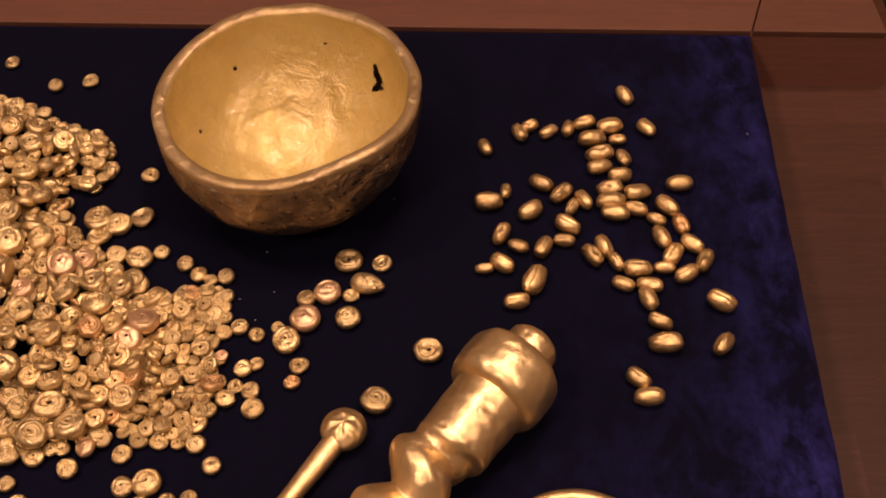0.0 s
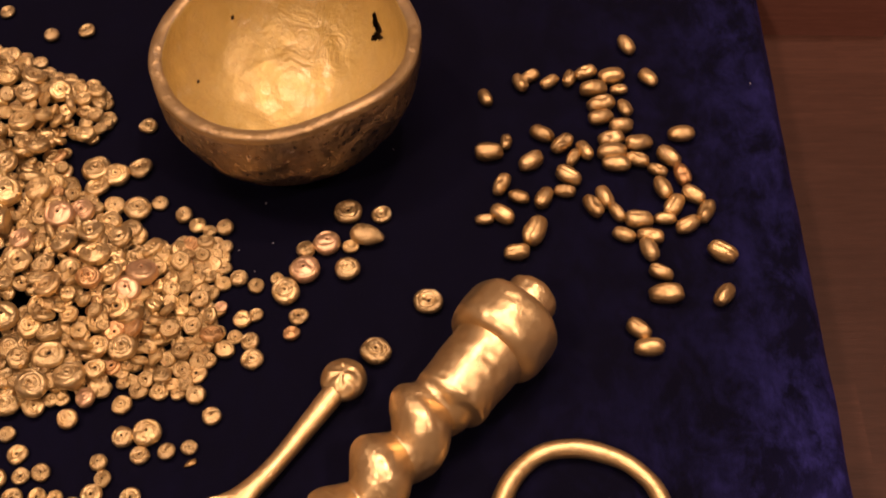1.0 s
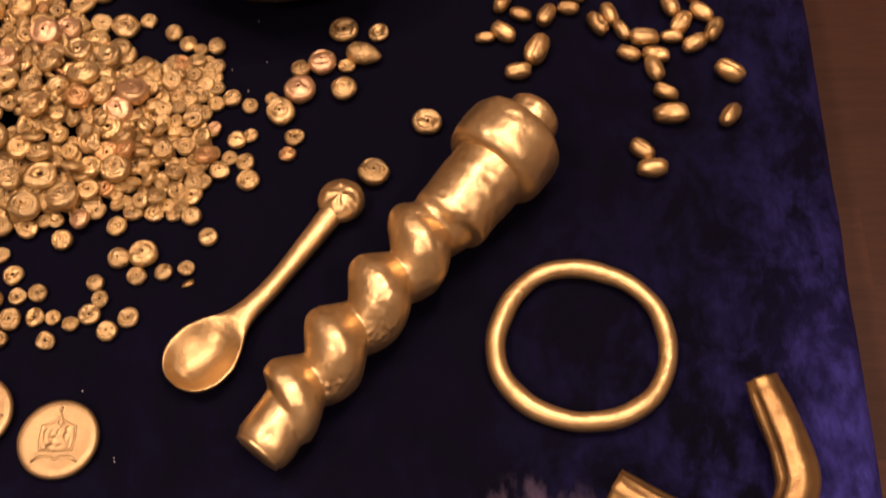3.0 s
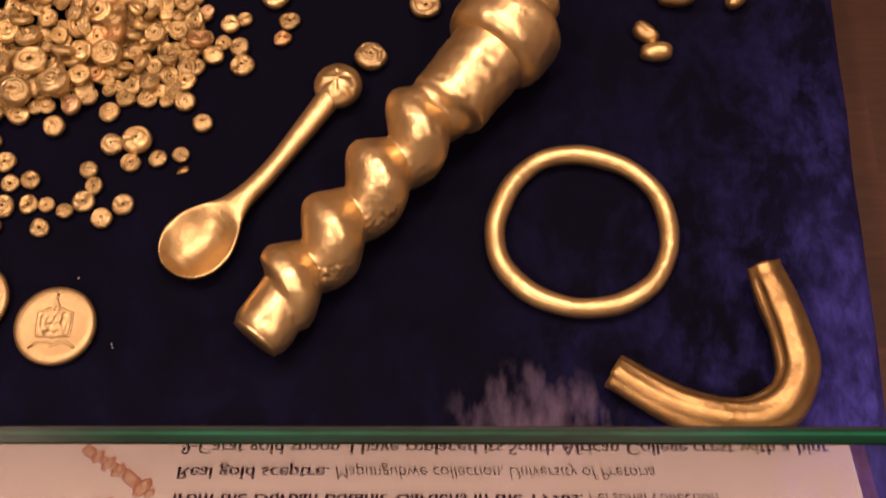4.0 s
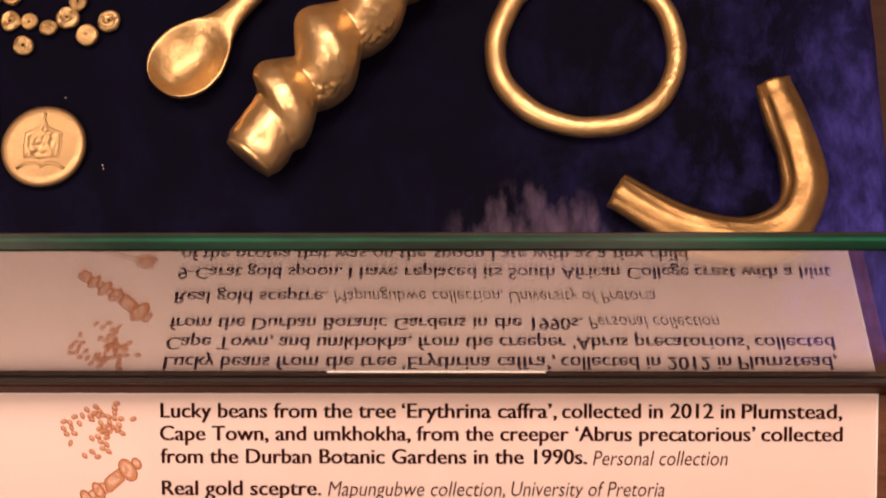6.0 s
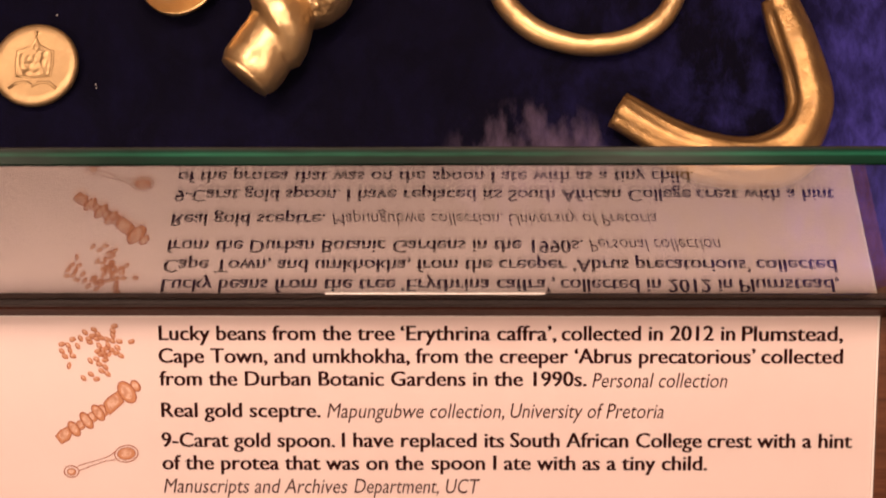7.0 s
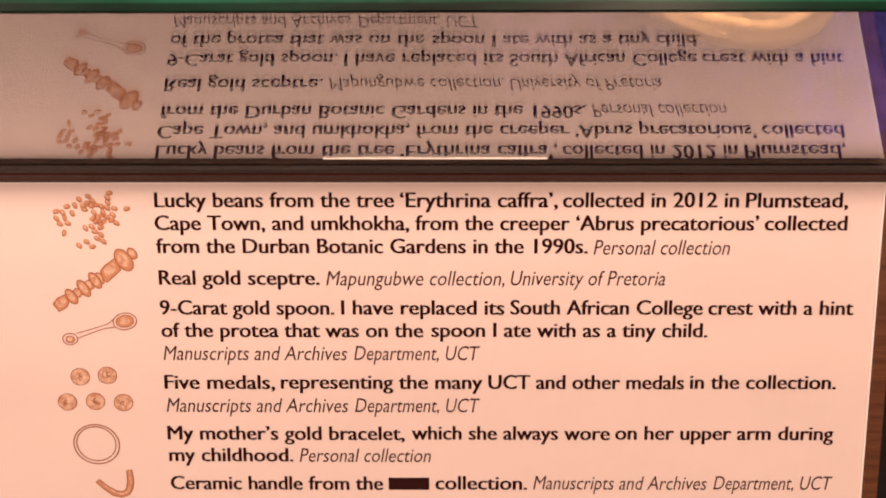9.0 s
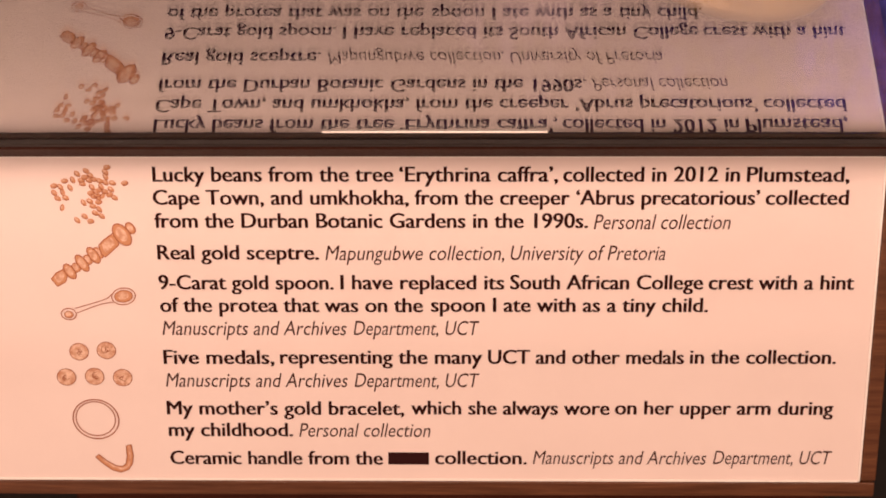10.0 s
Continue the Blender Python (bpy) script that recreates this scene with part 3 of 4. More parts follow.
# ---- gold things on the velvet ----
def bowl_mesh():
    """Thick beaten bowl: outer skin, uneven lip, inner skin with a tear and pin holes."""
    sides, high, wide, thick = 360, 0.061, 0.0645, 0.0067
    prof = []
    rows = 84
    def belly(u, w, e=2.2):
        return w * (1 - (1 - u) ** e) ** (1 / e)
    for i in range(rows + 1):
        u = (i / rows) ** 1.7
        prof.append((max(belly(u, wide), 0.0003), high * u))
    for i in range(1, 8):
        a = math.pi * i / 8
        prof.append((wide - thick / 2 + math.cos(a) * thick / 2, high + math.sin(a) * thick * 0.22))
    for i in range(rows + 1):
        u = (1 - i / rows) ** 1.7
        prof.append((max(belly(u, wide - thick, 2.15), 0.0002), 0.005 + (high - 0.005) * u))
    verts, faces = [], []
    for k, (r, z) in enumerate(prof):
        for j in range(sides):
            a = 2 * math.pi * j / sides
            c, s = math.cos(a), math.sin(a)
            p = Vector((c * r * 16, s * r * 16, z * 16))
            up = z / high
            raised = math.exp(-(((a - 5.35) / 0.55) ** 2))
            f = 1 - 0.062 * up * raised + up * (0.020 * math.cos(2 * a + 0.5) + 0.016 * math.cos(3 * a + 1.9))
            dent = 0.0013 * noise.noise(p * 1.6) + 0.0008 * noise.noise(p * 4.2 + Vector((3, 1, 7)))
            flat_dent = (0.0020 * noise.noise(p * 2.4 + Vector((9, 2, 0))) + 0.0012 * noise.noise(p * 5.5)) * (k > rows + 8) * (1 - up)
            if k < rows:
                dent += 0.0016 * max(0.0, noise.noise(p * 5.2 + Vector((1, 6, 2)))) * min(1, 2.2 * (1 - up)) - 0.0006 * abs(noise.noise(p * 9.0))
            rr = r * f + dent * min(1, r / 0.02)
            zz = z * (1 + 0.055 * math.cos(a - 0.7) + 0.022 * math.cos(2 * a + 2.2) + 0.055 * raised - 0.045 * math.exp(-(((a - 1.6) / 0.6) ** 2))) + 0.5 * dent * (0.3 < up) + flat_dent
            verts.append((rr * c, rr * s - 0.0085 * (1 - up), zz))
    inner = rows + 8
    for k in range(len(prof) - 1):
        for j in range(sides):
            if k >= inner:
                a = 360 * (j + 0.5) / sides
                z = prof[k][1] / MM
                mid = 40 + 2.4 * math.sin(z * 0.45) + (0.9 if z > 38 else -0.9)
                half = 5.0 * max(0.0, 1 - abs(z - 39) / 7) * (1 - 0.45 * math.exp(-((z - 38.5) / 1.2) ** 2)) + 0.4
                if abs(a - mid) < half and 32.5 < z < 45.5:
                    continue
                if any(math.hypot((a - ha) * 0.9, z - hz) < 0.95 for ha, hz in ((128, 39.5), (76, 46.0), (168, 30.0))):
                    continue
            b = k * sides
            faces.append((b + j, b + (j + 1) % sides, b + sides + (j + 1) % sides, b + sides + j))
    faces.append(tuple(range(sides))[::-1])
    faces.append(tuple((len(prof) - 1) * sides + j for j in range(sides)))
    me = mesh_from(verts, faces)
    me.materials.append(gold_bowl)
    me.materials.append(gold_dark_reflect)
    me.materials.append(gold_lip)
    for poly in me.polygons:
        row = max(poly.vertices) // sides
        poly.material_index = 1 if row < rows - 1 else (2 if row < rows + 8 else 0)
    return me


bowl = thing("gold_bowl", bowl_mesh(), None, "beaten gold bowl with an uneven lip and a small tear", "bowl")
bowl.matrix_world = pose(-0.0685, 0.3410, 0.0, 0, 0, 0)


# sceptre: local x runs from the plain tip to the knob
def sceptre_ring(s, radius, drop):
    ring = []
    for j in range(96):
        a = 2 * math.pi * j / 96
        r = radius(s, a)
        p = Vector((s, r * math.cos(a), r * math.sin(a)))
        r += 0.0006 * noise.noise(p * 80) + 0.00028 * noise.noise(p * 230)
        # crumbled patch on the flank, and a few scattered nicks
        patch = math.exp(-((s - 0.0655) / 0.0075) ** 2 - ((a - 0.42) / 0.50) ** 2)
        patch += math.exp(-((s - 0.036) / 0.005) ** 2 - ((a - 0.55) / 0.32) ** 2)
        r += 0.0014 * patch * noise.noise(p * 560) - 0.0003 * max(0.0, noise.noise(p * 190 + Vector((5, 1, 2))) - 0.38) * 4
        ring.append(Vector((s, -r * math.cos(a) - 0.0014 * (1 - blend(s, 0.0, 0.03)), r * math.sin(a) + drop(s))))
    return ring


def blend(x, a, b):
    u = min(1, max(0, (x - a) / (b - a)))
    return u * u * (3 - 2 * u)


def axis_height(s):
    return 0.0125 + 0.0115 * blend(s, -0.03, 0.20)


LOBES = (0.002, 0.0285, 0.0555, 0.0845, 0.1105, 0.137)   # where the winding ridge stands out on one flank


def winding(s):
    """Turns of the ridge up to s."""
    for k in range(len(LOBES) - 1):
        if s <= LOBES[k + 1] or k == len(LOBES) - 2:
            return k + (s - LOBES[k]) / (LOBES[k + 1] - LOBES[k])


def shaft_radius(s, a):
    core = 0.0122 + 0.0010 * blend(s, 0.012, 0.035) + 0.0005 * s / 0.1
    # plain upper part ends in a lip that overhangs the twist on one side
    lip = 0.1195 + 0.0035 * math.cos(a)
    core += (0.0034 + 0.0008 * math.cos(a)) * blend(s, lip - 0.0012 - 0.006 * (1 - math.cos(a)), lip + 0.0022) + 0.0008 * blend(s, 0.13, 0.16)
    if s < 0.003:
        core *= 0.88 + 0.12 * math.sqrt(max(0.0, s) / 0.003)
    # a: 0 on the right of the axis, 90 on top, 180 on the left
    theta = (math.pi - a) % (2 * math.pi)
    turn = math.cos(2 * math.pi * (winding(s) + theta / (2 * math.pi) - 0.045 * (1 - math.cos(theta))))
    ridge = (0.5 + 0.5 * turn) ** 0.62
    # plain tip: the winding starts with a sharp edge
    start = 0.0165 - 0.0045 * math.cos(a)
    amount = blend(s, start - 0.001, start + 0.004) * (1 - blend(s, 0.114, 0.1225))
    return core + amount * ((0.0074 - 0.0019 * math.cos(a)) * ridge - 0.0034)


sceptre = thing("gold_sceptre", None, None, "gold sceptre with a twisted shaft and a stepped head", "sceptre")
part("shaft", loft([sceptre_ring(-0.0012 + 0.1537 * i / 300, shaft_radius, axis_height) for i in range(301)]), gold_leaf, sceptre, "twisted gold shaft with a plain tip")


def head_radius(s, a):
    u = (s - 0.1510) / 0.0265
    return 0.0165 + 0.0070 * max(0.0, 1 - abs(2 * u - 1) ** 4.0) ** 0.55


def knob_radius(s, a):
    u = (s - 0.1765) / 0.0150
    return 0.0125 * (0.9 + 0.1 * math.sin(u * 3)) * (1 if u < 0.62 else max(0.05, math.sqrt(max(0.0, 1 - ((u - 0.62) / 0.385) ** 2)) * 0.55 + 0.45 if u < 0.97 else 0.4))


part("head", loft([sceptre_ring(0.1510 + 0.0265 * i / 30, head_radius, axis_height) for i in range(31)]), gold_leaf, sceptre, "rounded gold collar")
part("knob", loft([sceptre_ring(0.1765 + 0.0150 * i / 24, knob_radius, axis_height) for i in range(25)]), gold_leaf, sceptre, "small gold end knob")
sceptre.matrix_world = pose(-0.0634, 0.0748, 0.0006, 0, 0, 52.8) @ Matrix.Diagonal((0.975, 0.96, 0.96, 1))

# spoon
spoon = thing("gold_spoon", None, None, "small gold spoon with a flower relief on its end", "spoon")


def eased(table, x):
    """Smooth curve through (place, value) pairs."""
    for k in range(len(table) - 1):
        if x <= table[k + 1][0] or k == len(table) - 2:
            (x0, y0), (x1, y1) = table[k], table[k + 1]
            before = table[max(k - 1, 0)]
            after = table[min(k + 2, len(table) - 1)]
            m0 = (y1 - before[1]) / (x1 - before[0]) * (x1 - x0)
            m1 = (after[1] - y0) / (after[0] - x0) * (x1 - x0)
            u = min(1, max(0, (x - x0) / (x1 - x0)))
            return (2 * u ** 3 - 3 * u * u + 1) * y0 + (u ** 3 - 2 * u * u + u) * m0 + (3 * u * u - 2 * u ** 3) * y1 + (u ** 3 - u * u) * m1


# all in millimetres from the toe of the dish
SPOON_WIDE = ((15, 14.5), (20, 14.2), (25, 12.4), (30, 9.8), (34, 7.4), (38, 5.9), (44, 4.7), (52, 4.3), (64, 4.2), (84, 4.9), (108, 5.6))
SPOON_RIM = ((0, 8.2), (28, 8.0), (38, 6.4), (48, 5.5), (70, 5.4), (108, 6.2))
SPOON_CROWN = ((0, 1.1), (28, 1.2), (36, 2.6), (46, 4.0), (70, 4.1), (108, 5.2))
SPOON_DEEP = ((0, 3.0), (5, 5.4), (14, 7.2), (22, 6.6), (28, 4.2), (33, 1.6), (37, 0.0), (108, 0.0))
spoon_line = smooth_path([(-0.0998, 0.1031, 0), (-0.0868, 0.1186, 0), (-0.0740, 0.1345, 0), (-0.0634, 0.1474, 0), (-0.0502, 0.1667, 0), (-0.0385, 0.1845, 0)], 400)


def spoon_rings(start, end, count):
    places = [0.0]
    for a, b in zip(spoon_line, spoon_line[1:]):
        places.append(places[-1] + (b - a).length)
    rings = []
    for i in range(count):
        d = start + (end - start) * (i / (count - 1)) ** (1.7 if start == 0 else 1)
        k = min(range(1, 399), key=lambda q: abs(places[q] / MM - d))
        way = (spoon_line[k + 1] - spoon_line[k - 1]).normalized()
        centre = spoon_line[k] if d > 0 else spoon_line[0]
        side = Vector((way.y, -way.x, 0))
        w = 14.5 * math.sqrt(max(0.0004, 1 - ((15 - d) / 15) ** 2)) if d < 15 else eased(SPOON_WIDE, d)
        rim, crown, deep = eased(SPOON_RIM, d), eased(SPOON_CROWN, d), eased(SPOON_DEEP, d) * min(1, w / 11)
        ring = []
        for j in range(72):
            f = 2 * math.pi * j / 72
            c, h = math.cos(f), math.sin(f)
            if h >= 0:
                z = rim + crown * h ** 0.8 - deep * max(0.0, 1 - (c / 0.94) ** 2) ** 1.15
            else:
                z = rim + (rim - 0.5) * h * min(1, w / 9)
            ring.append(centre + side * (w * c * MM) + Vector((0, 0, z * MM)))
        rings.append(ring)
    return rings


part("dish", loft(spoon_rings(0, 38, 60), caps=False), gold_smooth, spoon, "egg-shaped gold spoon dish")
part("handle", loft(spoon_rings(38, 100, 50), caps=False), gold_smooth, spoon)


def finial_mesh():
    rings = []
    for i in range(25):
        f = math.pi * i / 24
        ring = []
        for j in range(40):
            a = 2 * math.pi * j / 40
            r = max(math.sin(f), 0.01)
            x, y, z = r * math.cos(a), r * math.sin(a), -math.cos(f)
            lift = 0.0
            if z > 0.3:
                w = noise.noise(Vector((x * 2.2, y * 2.2, 5))) * 4
                lift = (0.0004 * math.sin(math.hypot(x - 0.1, y + 0.5) * 13 + 1.6 * w) + 0.0007 * noise.noise(Vector((x * 5, y * 5, 1.7)))) * min(1, (z - 0.3) * 3)
            ring.append(Vector((x * 0.0103, y * 0.0103, z * 0.0064 + 0.0064 + lift)))
        rings.append(ring)
    return loft(rings)


finial = part("finial", finial_mesh(), gold_smooth, spoon, "rounded gold end with petal relief")
finial.matrix_world = pose(-0.0366, 0.1876, 0.0003, 0, 0, -35)

# bracelet
ring_path = []
for i in range(120):
    a = 2 * math.pi * i / 120
    r = 1 + 0.012 * math.cos(3 * a + 1.0) - 0.012 * math.cos(4 * a + 0.5) + 0.006 * math.cos(5 * a + 2)
    ring_path.append(Vector((0.0350 * r * math.cos(a), 0.0338 * r * math.sin(a), 0.0041)))
bracelet = thing("gold_bracelet", sweep(ring_path, lambda f, a: 0.0041 - 0.0002 * math.cos(2 * math.pi * f - 0.6) + 0.00018 * math.sin(f * 31) + 0.0001 * math.sin(f * 77 + a), 24, True), gold_smooth, "plain round gold bracelet lying on the velvet", "bracelet")
bracelet.matrix_world = pose(0.0636, 0.1219, 0.0, 0, 0, -8)

# broken handle: a bent bar with raised ribs
bend = [Vector(p) for p in smooth_path([(0.1330, 0.1045, 0.0078), (0.1370, 0.0900, 0.0078), (0.1410, 0.0750, 0.0078), (0.1412, 0.0610, 0.0078), (0.1345, 0.0485, 0.0078), (0.1190, 0.0434, 0.0078), (0.0970, 0.0475, 0.0078), (0.0722, 0.0620, 0.0078)], 90)]


def handle_section(f, a):
    flat = (0.0066 + 0.0013 * blend(f, 0.0, 0.22) - 0.0014 * blend(f, 0.55, 1.0)) * (1 + 0.06 * math.cos(2 * a))
    ribs = sum(h * math.exp(-((a - c) / w) ** 2) for c, w, h in ((0.95, 0.20, 0.0008), (0.30, 0.16, 0.0007), (0.62, 0.14, -0.0009), (2.3, 0.25, -0.0006), (1.6, 0.3, 0.0003)))
    return flat + ribs * (1 if f > 0.05 else 0.4) + 0.0003 * math.sin(f * 23 + a * 2)


fragment = sweep(bend, handle_section, 40)
for i, p in enumerate(fragment.vertices):
    if i < 40 or i >= len(fragment.vertices) - 40:
        p.co += Vector((0.6, 0.4, 0.2)) * (0.0016 * noise.noise(p.co * 260))
thing("pottery_fragment", fragment, gold_matt, "bent gilded ceramic handle broken at both ends", "handle")


# medals
def medal(m, turn):
    ob = thing("gold_medal", None, None, "round gold medal with a raised crest", "medal", "medals on the velvet")
    ob.matrix_world = m
    part("disc", lathe([(0.0002, 0.0), (0.0140, 0.0), (0.0158, 0.0006), (0.0163, 0.0020), (0.0159, 0.0033), (0.0146, 0.0039), (0.0125, 0.0037), (0.0002, 0.0038)], 56, 0.012, turn), gold_medal_metal, ob)
    def strip(points, width, closed=False):
        path = [Vector((x * MM, y * MM, 0.0038)) for x, y in points]
        if closed:
            path.append(path[0].copy())
        rings = []
        for i, p in enumerate(path):
            d = (path[min(i + 1, len(path) - 1)] - path[max(i - 1, 0)]).normalized()
            s = d.cross(Vector((0, 0, 1)))
            rings.append([p + s * (math.cos(b) * width * MM / 2) + Vector((0, 0, math.sin(b) * 0.00030)) for b in (2 * math.pi * j / 8 for j in range(8))])
        return loft(rings)
    corners = [(-7.0, 5.2), (-7.2, 0.0), (-6.6, -5.0), (0, -5.6), (6.6, -5.0), (7.2, 0.0), (7.0, 5.2), (4.2, 6.2), (1.6, 7.6), (0, 11.0), (-1.6, 7.6), (-4.2, 6.2)]
    shield = []
    for (ax, ay), (bx, by) in zip(corners, corners[1:] + corners[:1]):
        shield += [(ax + (bx - ax) * q / 5, ay + (by - ay) * q / 5) for q in range(5)]
    plate = []
    for step in range(26):
        grow = 1.06 - 1.05 * step / 25
        edge = 0.0034 + 0.0007 * blend(grow, 1.06, 0.98) - 0.0003 * blend(grow, 0.92, 0.85)
        ring = []
        for x, y in shield:
            lump = 0.00055 * noise.noise(Vector((x * grow * 0.62 + turn, y * grow * 0.45, 2.5))) * blend(grow, 0.9, 0.78)
            ring.append(Vector((x * grow * MM, y * grow * MM, edge + lump)))
        plate.append(ring)
    part("relief", loft(plate), gold_medal_metal, ob, "raised crest")
    for pts, w in (([(-9.0, -9.6), (-6.0, -7.4), (-2.2, -7.2), (0, -8.6), (2.2, -7.2), (6.0, -7.4), (9.0, -9.6)], 1.3), ([(-0.2, 10.6), (0.1, 13.0)], 1.0)):
        part("relief", strip(pts, w), gold_medal_metal, ob, "raised crest line")
    return ob


medal(pose(-0.1433, 0.0820, 0.0003, 0, 0, 0), 0.0)
medal(pose(-0.1794, 0.0930, 0.0003, 0, 0, 40), 2.0)


# ---- beans ----
def bean_mesh(seed, dimple):
    rings = []
    for i in range(17):
        f = math.pi * i / 16
        ring = []
        for j in range(36):
            a = 2 * math.pi * j / 36
            r = max(math.sin(f), 0.02) ** 0.66
            x, y, z = -math.cos(f), r * math.cos(a), r * math.sin(a)
            p = Vector((x, y, z))
            k = 1 + 0.10 * noise.noise(p * 1.1 + Vector((seed, 0, 0))) + 0.035 * noise.noise(p * 4 + Vector((0, seed, 0)))
            seam = 0.20 * math.exp(-((y - 0.22) / 0.10) ** 2) * (z > 0) * (1 - abs(x) ** 3)
            if dimple:
                seam += 0.25 * math.exp(-((x - 0.1) ** 2 + (y + 0.1) ** 2) / 0.12) * (z > 0)
            ring.append(Vector((x * 0.0061 * k, y * 0.0037 * k, (z * k - seam) * 0.0036 + 0.0036)))
        rings.append(ring)
    return loft(rings)


BEAN_MESHES = [bean_mesh(s * 2.7, s == 3) for s in range(4)]
BEANS_A = [
    (103.4, 395.6, -63, 1.05), (114.1, 371.6, -53, 1), (28.6, 358.8, -68, 0.9), (45.6, 368.1, -69, 1), (51.7, 374.2, 26, 0.85),
    (62.4, 368.8, 37, 0.9), (70.9, 372.1, 72, 0.9), (81.3, 376.2, 19, 1), (95.1, 372.7, 6, 1.15), (98.2, 363.7, -1, 0.75),
    (84.4, 361.6, 10, 1.25), (87.7, 352.8, 15, 1.2), (99.2, 349.8, -71, 0.9), (86.9, 342.4, 19, 1.1), (96.7, 339.4, 6, 1.05),
    (90.9, 329.8, 12, 1.1), (127.4, 330.3, 10, 1.15), (104.7, 324.6, 12, 1.15), (91.0, 319.1, 0, 1.25), (102.7, 315.0, -14, 1.0),
]
BEANS_B = [
    (92.7, 310.3, -7, 1.2), (120.4, 318.1, -46, 1.15), (112.8, 308.9, -27, 0.85), (125.0, 305.2, -76, 1.05), (113.1, 296.0, -71, 1.1),
    (129.6, 293.5, -39, 1.05), (55.9, 331.7, -33, 1.1), (65.2, 326.4, 46, 1.1), (37.4, 327.9, 85, 0.75), (28.8, 322.1, 3, 1.2),
    (49.0, 315.6, 36, 1.15), (71.4, 317.2, 63, 0.85), (78.6, 321.7, -65, 1), (68.6, 305.8, -32, 1.15), (66.4, 296.3, -13, 0.9),
    (35.6, 299.2, 65, 1.05), (43.0, 290.8, -19, 0.9), (53.7, 291.4, 63, 1.1), (84.2, 291.2, -69, 1.05), (26.4, 279.1, 0, 0.75),
]
BEANS_C = [
    (35.5, 281.9, -37, 1.05), (49.7, 270.0, 67, 1.4), (41.3, 259.5, 6, 1.05), (78.4, 285.3, -59, 1.1), (90.9, 282.4, -60, 0.9),
    (100.3, 277.5, 0, 1.15), (93.0, 268.6, -26, 0.95), (105.3, 269.2, -7, 1.05), (113.8, 277.0, 0, 0.9), (118.8, 285.8, 60, 1.1),
    (123.8, 274.6, 28, 1.05), (134.0, 281.5, 63, 1.1), (102.8, 258.7, -70, 1.1), (108.4, 247.1, -25, 1.0), (138.3, 258.5, -32, 1.2),
    (109.7, 235.2, 0, 1.3), (137.2, 232.5, 54, 1.1), (95.6, 215.7, -42, 1.05), (99.2, 204.8, 0, 1.15),
]
LOOSE_A = [
    (-241.1, 428.3, 4.4), (-212.0, 408.7, 4.3), (-193.2, 412.5, 4.7), (-213.5, 387.6, 4.0), (-147.6, 341.3, 4.8),
    (-146.9, 312.1, 6.2), (-158.1, 307.2, 6.6), (-168.9, 311.0, 7.4), (-166.7, 299.9, 6.1), (-120.7, 282.6, 4.3),
    (-113.3, 276.0, 4.1), (-107.0, 272.8, 3.3), (-99.7, 274.8, 4.1), (-103.0, 265.9, 3.7), (-40.3, 284.2, 6.6),
    (-23.9, 282.2, 4.7), (-49.4, 264.7, 6.2), (-59.4, 260.9, 4.4), (-38.0, 263.3, 4.0), (-58.9, 248.8, 6.9),
    (-38.6, 249.5, 5.8), (-71.5, 244.7, 3.2), (-66.8, 236.6, 6.8), (-59.9, 223.8, 4.6), (-62.4, 214.6, 3.8),
]
LOOSE_B = [
    (-0.2, 231.2, 6.7), (-23.5, 204.5, 6.8), (-81.0, 240.7, 3.9), (-89.5, 244.8, 4.3), (-96.8, 242.2, 4.1),
    (-85.5, 221.8, 4.2), (-79.8, 224.7, 3.5), (-88.1, 213.1, 3.5), (-80.8, 210.1, 4.3), (-79.0, 201.0, 4.8),
    (-91.6, 205.9, 4.3), (-93.5, 172.4, 4.1), (-101.9, 182.7, 4.4), (-109.9, 183.7, 3.2), (-118.3, 184.8, 4.2),
    (-127.3, 185.2, 4.4), (-133.8, 178.3, 4.3), (-120.0, 164.1, 6.1), (-130.6, 162.3, 4.6), (-103.1, 193.9, 4.8),
    (-172.0, 176.9, 4.7), (-156.0, 170.8, 4.6), (-122.1, 154.1, 4.1), (-110.8, 155.9, 3.8), (-101.4, 157.8, 3.4),
]
LOOSE_C = [
    (-155.5, 288.2, 5.1), (-143.9, 286.0, 6.7), (-133.6, 290.2, 3.9),
    (-139.1, 150.7, 3.6), (-136.1, 143.6, 3.8), (-139.6, 136.4, 4.5), (-130.9, 128.7, 4.4), (-123.0, 135.0, 4.5),
    (-146.7, 132.0, 3.5), (-154.8, 135.1, 3.3), (-162.1, 135.1, 4.0), (-162.7, 146.3, 3.8), (-155.9, 124.5, 4.0),
    (-171.0, 144.7, 3.8), (-172.2, 133.9, 4.7), (-181.3, 164.2, 3.7), (-174.6, 154.7, 4.3), (-181.1, 142.9, 4.3),
    (-175.8, 125.0, 4.0),
]
DUST = [(-81.6, 291.1), (-75.8, 266.8), (-91.8, 262.5), (-83.1, 250.3), (168.3, 369.8), (-19.7, 325.6), (-137.7, 103.1), (-121.1, 75.3), (-120.7, 73.9)]
rng = random.Random(21)
for i, (x, y, turn, size) in enumerate(BEANS_A + BEANS_B + BEANS_C):
    bean = thing("gilded_bean", BEAN_MESHES[i % 4 if size > 0.88 else 3], gold_bean, "gilded lucky bean with a seam lying on velvet", "bean", "gilded beans")
    s = size * 1.0
    bean.matrix_world = pose(x * MM, y * MM, -0.0002, rng.uniform(-28, 28), rng.uniform(-6, 6), turn) @ Matrix.Diagonal((s, s * rng.uniform(0.94, 1.1), s, 1))
    bean.location.z += 0.0006 * abs(bean.rotation_euler.x)


